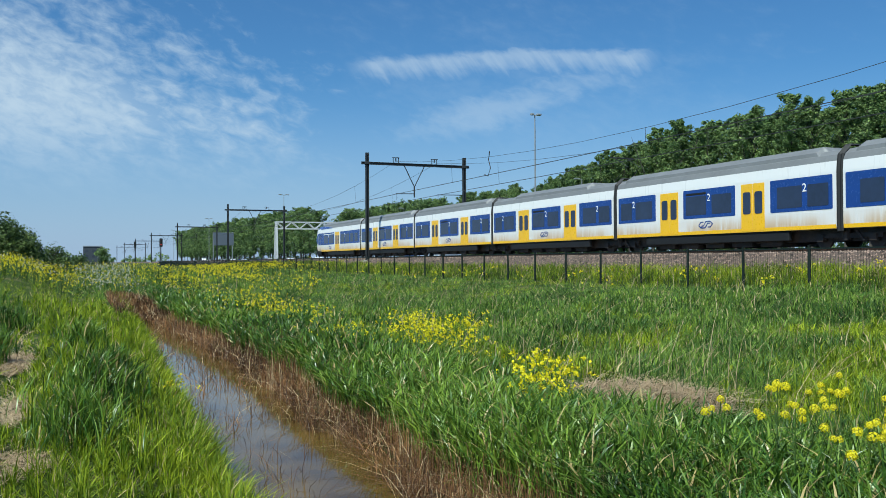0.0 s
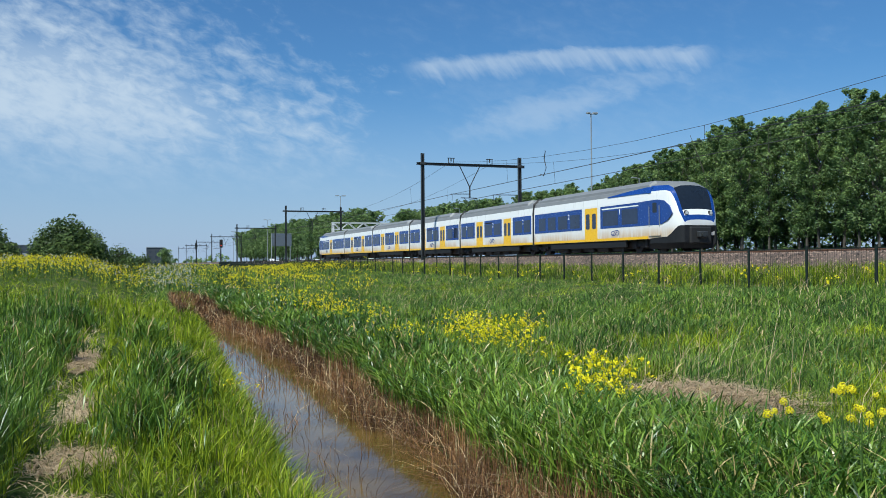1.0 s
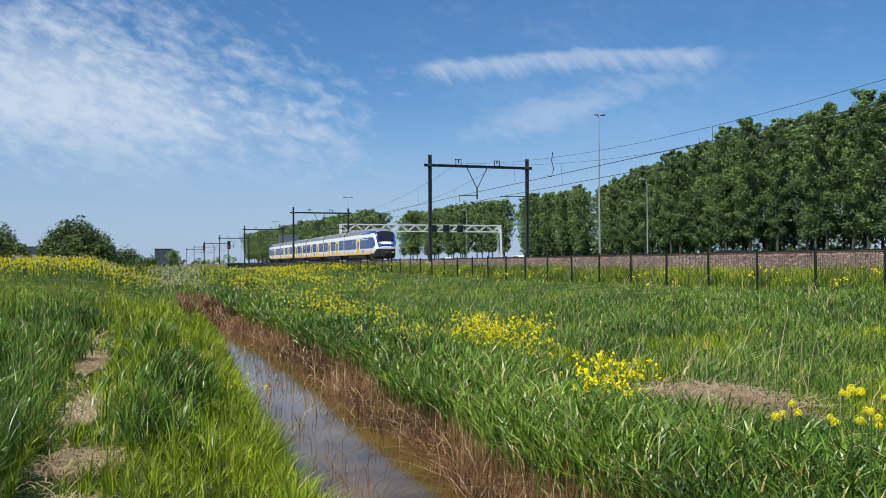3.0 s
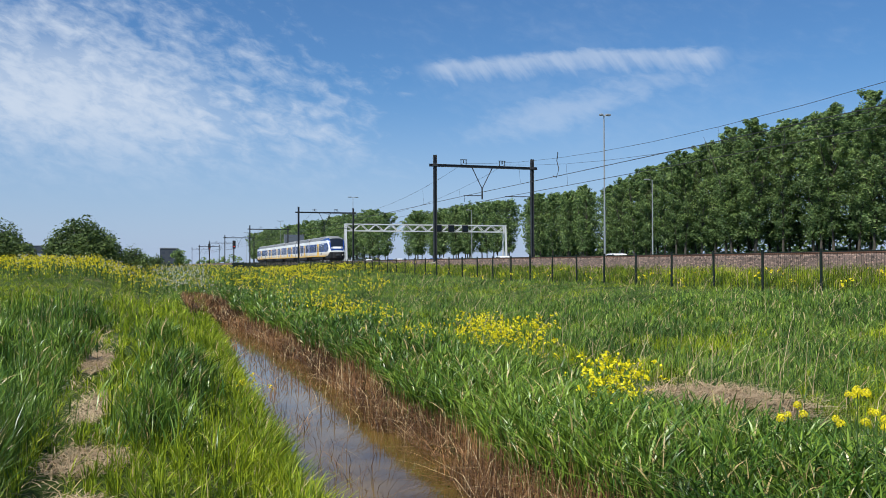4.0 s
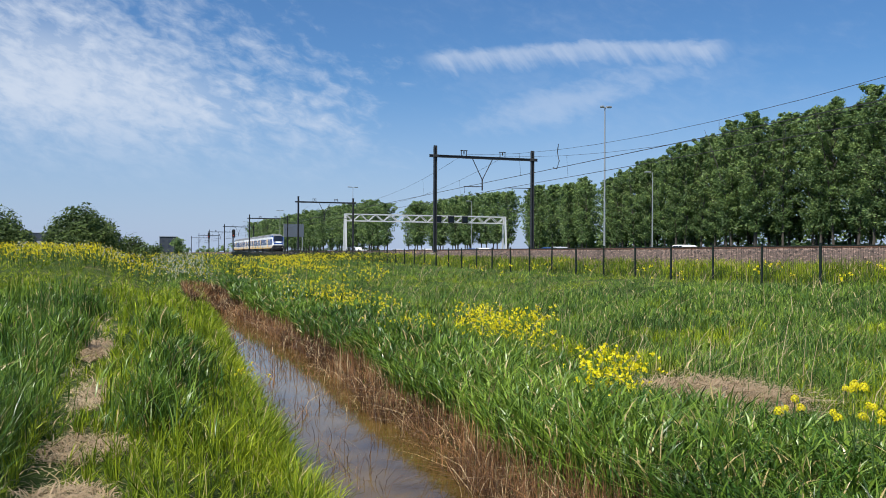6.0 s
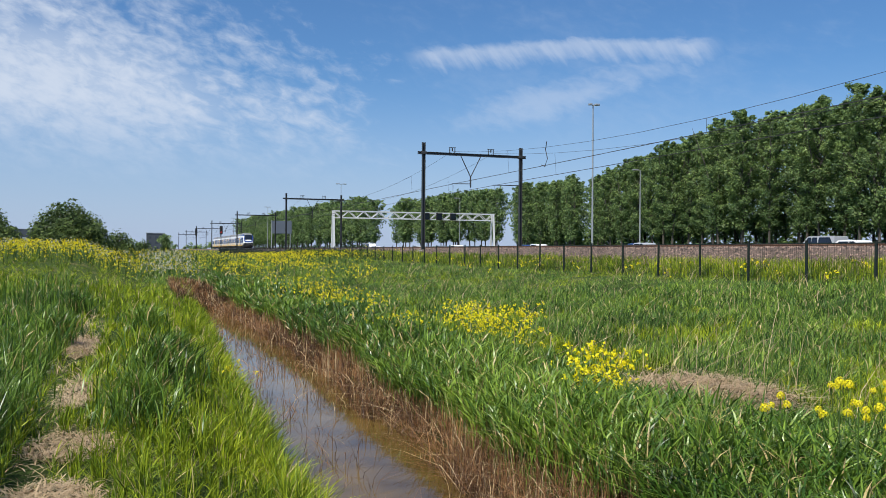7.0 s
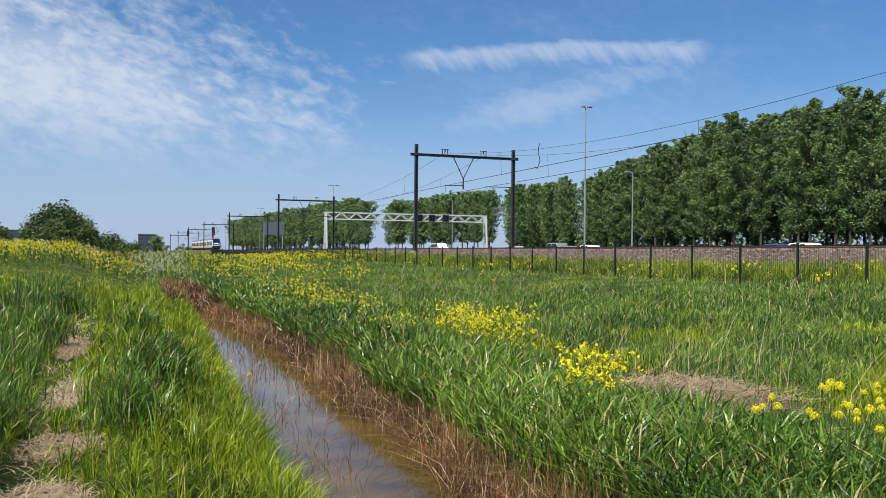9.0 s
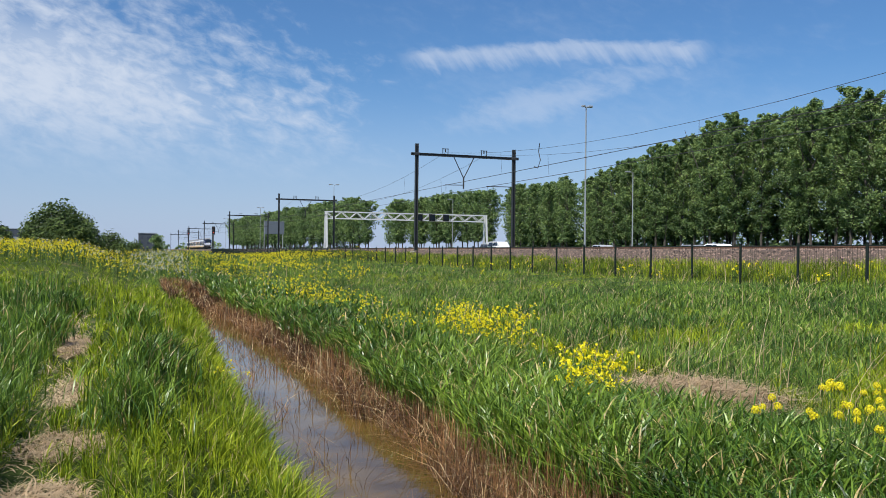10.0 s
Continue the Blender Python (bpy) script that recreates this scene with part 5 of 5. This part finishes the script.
def make_reeds():
    # shoots along the far bank of the ditch: broad leaves that leave the stem at all heights and droop
    n = 41000
    y = 2.5 * (44 / 2.5) ** rng.random(n) - 5.0 * (rng.random(n) < 0.04)
    x = ditch_edges(y)[1] + 0.10 + 2.3 * rng.random(n) ** 1.6
    keep = rng.random(n) > strawy(x, y) * 1.1
    x, y = x[keep], y[keep]
    n = len(x)
    k = np.maximum(1, y / 8) ** 0.75
    stand = low_growth(x, y) * (0.34 + 0.30 * patchy(x * 1.5, y * 1.5, 1.0)) * np.interp(x - ditch_edges(y)[1], [0.1, 0.6, 2.2], [0.75, 1.0, 0.85])
    blades("reed_leaves", x, y, 0.18 + 0.18 * rng.random(n), (0.010 + 0.011 * rng.random(n)) * k, 0.25 + 1.15 * rng.random(n) ** 1.2, REED, "broad drooping green reed leaves on the ditch bank", "reeds",
           base=ground_z(x, y) + 0.08 + stand * np.interp(x - ditch_edges(y)[1], [0.1, 0.7], [0.5, 0.0]) + stand * rng.random(n) ** 0.65 * np.interp(x - ditch_edges(y)[1], [0.1, 0.7], [0.6, 1.0]), wind=0.05)
    m = rng.random(n) < 0.22
    blades("reed_stems", x[m], y[m], (stand + 0.18)[m] * (0.7 + 0.4 * rng.random(m.sum())), 0.006 * k[m], 0.04 + 0.25 * rng.random(m.sum()), REED, "upright green reed stems on the ditch bank", "reeds", level=1)
    # short fresh grass that hangs over the near edge
    n = 11000
    y = 4.0 * (42 / 4.0) ** rng.random(n)
    x = ditch_edges(y)[0] + 0.04 - 0.45 * rng.random(n)
    blades("bank_grass", x, y, 0.18 + 0.32 * rng.random(n), 0.009 * np.maximum(1, y / 8) ** 0.7, 0.2 + 0.7 * rng.random(n) ** 1.4, GRASS, "fresh grass along the ditch edge", "grass")
    # brown dead stems at the waterline
    n = 20000
    y = 3.0 * (42 / 3.0) ** rng.random(n)
    x = ditch_edges(y)[1] - 0.22 - 0.25 * patchy(y * 0, y * 2.2, 2.0) + 1.25 * rng.random(n) ** 1.5
    keep = rng.random(n) > 0.75 * (patchy(x * 3, y * 1.6, 9.0) > 0.52)
    x, y = x[keep], y[keep]
    n = len(x)
    k = np.maximum(1, y / 8) ** 0.75
    blades("dead_reeds", x, y, (0.12 + 0.55 * rng.random(n) ** 1.6) * (0.55 + 0.8 * patchy(x * 2, y * 3, 7.0)), (0.004 + 0.005 * rng.random(n)) * k, 0.04 + 0.6 * rng.random(n) ** 2, DEAD,
           "reddish brown dead reed stems at the waterline", "reeds", base=np.maximum(ground_z(x, y), WATER_Z - 0.05), wind=0.0)
    # bare brown stems that stand under the green tops of the bank
    n = 7000
    y = 3.0 * (30 / 3.0) ** rng.random(n)
    x = ditch_edges(y)[1] + 0.0 + 0.75 * rng.random(n) ** 1.3
    blades("standing_reeds", x, y, (0.35 + 0.40 * rng.random(n)) * (0.7 + 0.5 * patchy(x * 2, y * 2, 3.0)), (0.005 + 0.003 * rng.random(n)) * np.maximum(1, y / 8) ** 0.75, 0.03 + 0.3 * rng.random(n) ** 2, DEAD,
           "upright brown reed stems under the green bank", "reeds", level=1, wind=0.0)
    # broken stems that lie across the waterline
    n = 2600
    y = 3.6 * (36 / 3.6) ** rng.random(n)
    x = ditch_edges(y)[1] - 0.42 + 0.6 * rng.random(n)
    blades("fallen_reeds", x, y, 0.22 + 0.4 * rng.random(n), 0.007 * np.maximum(1, y / 8) ** 0.75, 1.4 + 1.4 * rng.random(n), DEAD, "fallen brown reed stems over the waterline", "reeds",
           base=np.maximum(ground_z(x, y), WATER_Z) + 0.03 + 0.08 * rng.random(n), wind=0.0, sink=0.0)
    # the ditch head, filled with dead stems
    n = 5000
    y, x = 35 + 7.5 * rng.random(n), DITCH_X - 0.1 + 1.1 * (2 * rng.random(n) - 1)
    blades("dead_reeds", x, y, 0.25 + 0.3 * rng.random(n), 0.022 + 0.02 * rng.random(n), 0.1 + 0.6 * rng.random(n), DEAD, "brown dead reeds that fill the ditch head", "reeds",
           base=np.maximum(ground_z(x, y), WATER_Z - 0.05), wind=0.0)
    # thin broken stems that stand in the water
    n = 3200
    y = 4.0 * (34 / 4.0) ** rng.random(n)
    x = ditch_edges(y)[0] + (ditch_edges(y)[1] - ditch_edges(y)[0]) * rng.random(n)
    keep = patchy(x * 3, y * 2, 3.0) > 0.45
    x, y = x[keep], y[keep]
    n = len(x)
    blades("water_stems", x, y, 0.12 + 0.42 * rng.random(n), 0.005 * np.maximum(1, y / 8) ** 0.8, 0.1 + 1.3 * rng.random(n), DEAD, "thin broken reed stems that stand in the water", "reeds",
           base=np.full(n, WATER_Z), wind=0.0)
    # flattened straw on the bare patch and the trodden path
    n = 3600
    cx, cy, rx, ry = STRAW_SPOT
    a, q = rng.random(n) * 6.283, np.sqrt(rng.random(n)) * 1.1
    x, y = cx + np.cos(a) * q * rx, cy + np.sin(a) * q * ry
    blades("dead_straw", x, y, 0.12 + 0.16 * rng.random(n), 0.008 + 0.012 * rng.random(n), 1.5 + 2.6 * rng.random(n), STRAW, "flattened pale straw on a bare patch", "straw",
           base=ground_z(x, y) + 0.22 * rng.random(n), wind=0.1, sink=0.0)
    xs, ys = [], []
    for cx, cy, rx, ry in PATH_SPOTS:
        m = int(1500 * rx * ry / 0.2)
        a, q = rng.random(m) * 6.283, np.sqrt(rng.random(m)) * 1.15
        xs.append(cx + np.cos(a) * q * rx)
        ys.append(cy + np.sin(a) * q * ry)
    x, y = np.concatenate(xs), np.concatenate(ys)
    n = len(x)
    blades("dead_straw", x, y, 0.05 + 0.07 * rng.random(n), 0.006 + 0.006 * rng.random(n), 1.2 + 2.2 * rng.random(n), STRAW, "trodden pale straw on the path", "straw",
           base=ground_z(x, y) + 0.02 * rng.random(n), wind=0.0, sink=0.0)
    n = 450
    y = 4.5 + 18 * rng.random(n)
    x = -0.6 - 0.012 * y + 0.10 * rng.normal(size=n)
    blades("dead_straw", x, y, 0.06 + 0.08 * rng.random(n), 0.006 + 0.008 * rng.random(n), 1.0 + 2.0 * rng.random(n), STRAW, "thin trodden straw along the path", "straw",
           base=ground_z(x, y) + 0.04 * rng.random(n), wind=0.0, sink=0.0)
    # rank dark tufts on the meadow
    xs, ys = [], []
    for cx, cy in ((-1.40, 9.2), (-1.25, 8.0), (0.30, 10.4), (0.05, 8.1), (-1.3, 22.0), (0.55, 12.8), (-1.9, 13.5), (-1.2, 15.5), (0.2, 17.0), (-2.6, 18.5)):
        a, q = rng.random(700) * 6.283, np.abs(rng.normal(size=700)) * 0.24
        xs.append(cx + np.cos(a) * q)
        ys.append(cy + np.sin(a) * q * 1.3)
    x, y = np.concatenate(xs), np.concatenate(ys)
    n = len(x)
    blades("rank_grass", x, y, 0.22 + 0.2 * rng.random(n), (0.008 + 0.007 * rng.random(n)) * np.maximum(1, y / 8) ** 0.7, 0.2 + 0.9 * rng.random(n) ** 1.5, REED, "rank dark green tufts in the meadow", "grass",
           base=ground_z(x, y) + 0.05 + 0.34 * rng.random(n))
    # tall dry stalks over the field
    x1, y1 = 7.0 + 1.1 * rng.normal(size=46), 9.6 + 1.0 * rng.normal(size=46)
    n = 900
    x2, y2, r2 = sector(n, 6, 60, 1.5)
    keep = (x2 > 4.6) & (x2 < 23)
    x, y = np.concatenate([x1, x2[keep]]), np.concatenate([y1, y2[keep]])
    n = len(x)
    blades("dry_stalks", x, y, np.where(np.arange(n) < 46, 1.05, 0.7) + 0.5 * rng.random(n), 0.0055 * np.maximum(1, np.hypot(x, y) / 9) ** 0.7, 0.25 + 0.6 * rng.random(n), STRAW,
           "tall bleached dry stalks in the field", "grass", wind=0.9)


make_reeds()


def make_verge():
    """Taller growth on the slope between the fence and the ballast."""
    n = 22000
    y = 6.0 * (150 / 6.0) ** rng.random(n)
    x = 23.5 + 1.7 * rng.random(n) ** 0.8
    k = np.maximum(1, np.hypot(x, y) / 26) ** 0.8
    blades("verge_grass", x, y, (0.35 + 0.35 * rng.random(n)) * (0.7 + 0.5 * patchy(x * 2, y)), 0.017 * k, 0.1 + 0.7 * rng.random(n), GRASS, "green verge grass at the foot of the ballast", "grass", level=1)
    n = 5000
    y = 6.0 * (150 / 6.0) ** rng.random(n)
    x = 24.8 + 0.6 * rng.random(n)
    blades("verge_straw", x, y, 0.15 + 0.25 * rng.random(n), 0.017 * np.maximum(1, np.hypot(x, y) / 26) ** 0.8, 0.1 + 0.9 * rng.random(n), STRAW, "bleached dry grass along the ballast edge", "grass", level=1)


make_verge()


def flower_field(name, x, y, h, heads, florets, size, spread, material, label, category, stems=True):
    """Flowering plants as one mesh each for blossoms and stalks."""
    n = len(x)
    z = ground_z(x, y)
    if stems:
        blades(name + "_stalks", x, y, h, np.full(n, 0.009) * np.maximum(1, np.hypot(x, y) / 10), 0.05 + 0.2 * rng.random(n), STALK, "green rapeseed stalks under the blossoms", category)
    hx = np.repeat(x, heads) + rng.normal(size=n * heads) * spread
    hy = np.repeat(y, heads) + rng.normal(size=n * heads) * spread
    hz = np.repeat(z + h, heads) - np.abs(rng.normal(size=n * heads)) * spread * 1.3
    c = np.stack([hx, hy, hz], -1)
    c = np.repeat(c, florets, 0) + rng.normal(size=(n * heads * florets, 3)) * size * np.array([0.8, 0.8, 1.0])
    m = len(c)
    u = rng.normal(size=(m, 3))
    u /= np.linalg.norm(u, axis=1)[:, None]
    w = np.cross(u, rng.normal(size=(m, 3)))
    w /= np.linalg.norm(w, axis=1)[:, None]
    s = size * (0.6 + 0.6 * rng.random(m))[:, None]
    v = np.stack([c - u * s, c + w * s, c + u * s, c - w * s], 1).reshape(-1, 3)
    raw_mesh(name, v, [np.arange(m * 4).reshape(-1, 4)], material, None, label, category, "stuff")


def gauss_patch(n, cx, cy, sx, sy):
    return cx + sx * rng.normal(size=n), cy + sy * rng.normal(size=n)


def make_flowers():
    spots = [(54, 5.9, 14.6, 0.34, 0.8, 1.0), (24, 4.95, 8.75, 0.15, 0.38, 0.86), (60, 5.5, 26.5, 0.55, 2.4, 0.88), (14, 4.9, 16.6, 0.25, 1.0, 0.75), (16, 5.0, 33.0, 0.6, 3.0, 0.8),
             (2, 1.45, 13.4, 0.08, 0.4, 0.45)]
    xs, ys, hs = [], [], []
    for n, cx, cy, sx, sy, h in spots:
        x, y = gauss_patch(n, cx, cy, sx, sy)
        x = np.where(x > 3.0, np.maximum(x, 4.2), x)
        xs.append(x), ys.append(y), hs.append(h * (0.75 + 0.4 * rng.random(n)))
    flower_field("rapeseed", np.concatenate(xs), np.concatenate(ys), np.concatenate(hs), 8, 6, 0.0165, 0.165, YELLOW, "yellow flowering rapeseed in the field", "flowers")
    # far drifts of yellow
    xs, ys = [], []
    for n, cx, cy, sx, sy in ((120, 11, 64, 2.0, 10), (320, 17, 98, 3.0, 12), (30, 6, 48, 1.2, 5), (26, 22, 50, 1.0, 18), (12, 24.0, 22, 0.4, 6)):
        x, y = gauss_patch(n, cx, cy, sx, sy)
        xs.append(x), ys.append(y)
    x, y = np.concatenate(xs), np.concatenate(ys)
    x = np.minimum(x, 24.4)
    flower_field("rapeseed", x, y, np.where(y > 75, 0.85, 0.55) + 0.25 * rng.random(len(x)), 4, 5, 0.035, 0.18, YELLOW, "drifts of yellow rapeseed across the field", "flowers")
    n = 5800
    x, y = -26 + 33 * rng.random(n), 41 + 27 * rng.random(n) ** 0.9
    keep = (x < np.where(y > 45, 6.5, 0.4)) & (rng.random(n) < np.where(x < -1, 0.9, 0.4)) & (patchy(x, y, 6.0) > 0.28)
    x, y = x[keep], y[keep]
    flower_field("rapeseed", x, y, 0.55 + 0.35 * rng.random(len(x)), 4, 4, 0.022, 0.2, YELLOW, "dense yellow rapeseed on the low bank", "flowers")
    n = 300
    x, y = np.where(np.arange(n) < 130, 0.8 + 2.6 * rng.random(n), -14 + 15 * rng.random(n)), 45 + 17 * rng.random(n)
    flower_field("cow_parsley", x, y, 0.55 + 0.35 * rng.random(n), 4, 4, 0.028, 0.2, CREAM, "white cow parsley on the low bank", "flowers")


make_flowers()


def blossom_mesh(seed):
    r = np.random.default_rng(seed)
    bm = bmesh.new()
    for k in range(26):
        a, rise = k * 2.4, 1 - 1.45 * (k + 0.5) / 26
        q = math.sqrt(1 - rise * rise)
        up = Vector((math.cos(a) * q, math.sin(a) * q, rise))
        c = Vector((up.x * 0.036, up.y * 0.036, 0.02 + up.z * 0.040)) + up * r.normal() * 0.005
        u = up.orthogonal().normalized()
        w = up.cross(u)
        t0 = r.random() * 1.5
        for p in range(4):
            t = t0 + p * math.pi / 2
            d = u * math.cos(t) + w * math.sin(t)
            e = u * -math.sin(t) + w * math.cos(t)
            bm.faces.new([bm.verts.new(c + o) for o in (Vector((0, 0, 0)), d * 0.008 + e * 0.006 + up * 0.002, d * 0.014 + up * 0.001, d * 0.008 - e * 0.006 + up * 0.002)])
    return bm


def make_near_plants():
    """Rapeseed plants close by: stalk, leaves and blossom heads."""
    r = np.random.default_rng(77)
    heads = [None] * 3
    for k in range(21):
        x, y = 4.45 + 1.5 * r.random(), 3.75 + 1.7 * r.random()
        z = float(ground_z(x, y))
        h = 0.78 + 0.3 * r.random()
        plant = empty("rapeseed_plant", "single rapeseed plant with bright yellow blossom", "flower", "rapeseed by the ditch", at=pose(x, y, z, r.normal() * 4, r.normal() * 5, r.random() * 360))
        bm = bmesh.new()
        tips = [(0.0, 0.0, h)]
        tube(bm, [(0, 0, -0.05), (0.02, 0.01, h * 0.5), (0, 0, h)], [0.006, 0.005, 0.003], 5)
        for q in range(int(r.integers(1, 4))):
            a = r.random() * 6.28
            t = (math.cos(a) * 0.12, math.sin(a) * 0.12, h * (0.86 + 0.14 * r.random()))
            tube(bm, [(0.01, 0, h * 0.6), (t[0] * 0.7, t[1] * 0.7, h * 0.75), t], [0.004, 0.003, 0.002], 4)
            tips.append(t)
        part("stalk", bm, STALK, plant)
        for q in range(4):
            a, zz = r.random() * 6.28, h * (0.25 + 0.4 * r.random())
            bm = bmesh.new()
            d, e = Vector((math.cos(a), math.sin(a), 0.5)), Vector((-math.sin(a), math.cos(a), 0)) * 0.022
            o = Vector((0.01, 0, zz))
            p = [o, o + d * 0.05 + e, o + d * 0.05 - e, o + d * 0.12 + e * 0.7 - Vector((0, 0, 0.02)), o + d * 0.12 - e * 0.7 - Vector((0, 0, 0.02)), o + d * 0.17 - Vector((0, 0, 0.06))]
            v = [bm.verts.new(c) for c in p]
            bm.faces.new((v[0], v[1], v[2]))
            bm.faces.new((v[1], v[3], v[4], v[2]))
            bm.faces.new((v[3], v[5], v[4]))
            part("leaf", bm, STALK, plant)
        for t in tips:
            i = int(r.integers(3))
            m = pose(*t, r.normal() * 12, r.normal() * 12, r.random() * 360) @ Matrix.Diagonal((*([0.60 + 0.38 * r.random()] * 3), 1))
            if heads[i] is None:
                ob = part("blossom", blossom_mesh(i), YELLOW, plant, "yellow blossom head")
                ob.matrix_basis = m
                heads[i] = ob.data
            else:
                tagged(share("blossom", heads[i], plant, m), "yellow blossom head")


make_near_plants()


# ---- what moves ----
def motions():
    # the train leaves at an even speed; row times bracket the clip
    walk(train, [(t, pose(TRAIN_X, 6.75 + 33.65 * t, RAIL_Z)) for t in (0.0, 2.5, 5.0, 7.5, 10.0)])
    for ob, x, y, v in cars:
        turn = 0 if v > 0 else 180
        walk(ob, [(t, pose(x, y + v * (t - 5.0), ROAD_Z, 0, 0, turn)) for t in (0.0, 5.0, 10.0)])


motions()
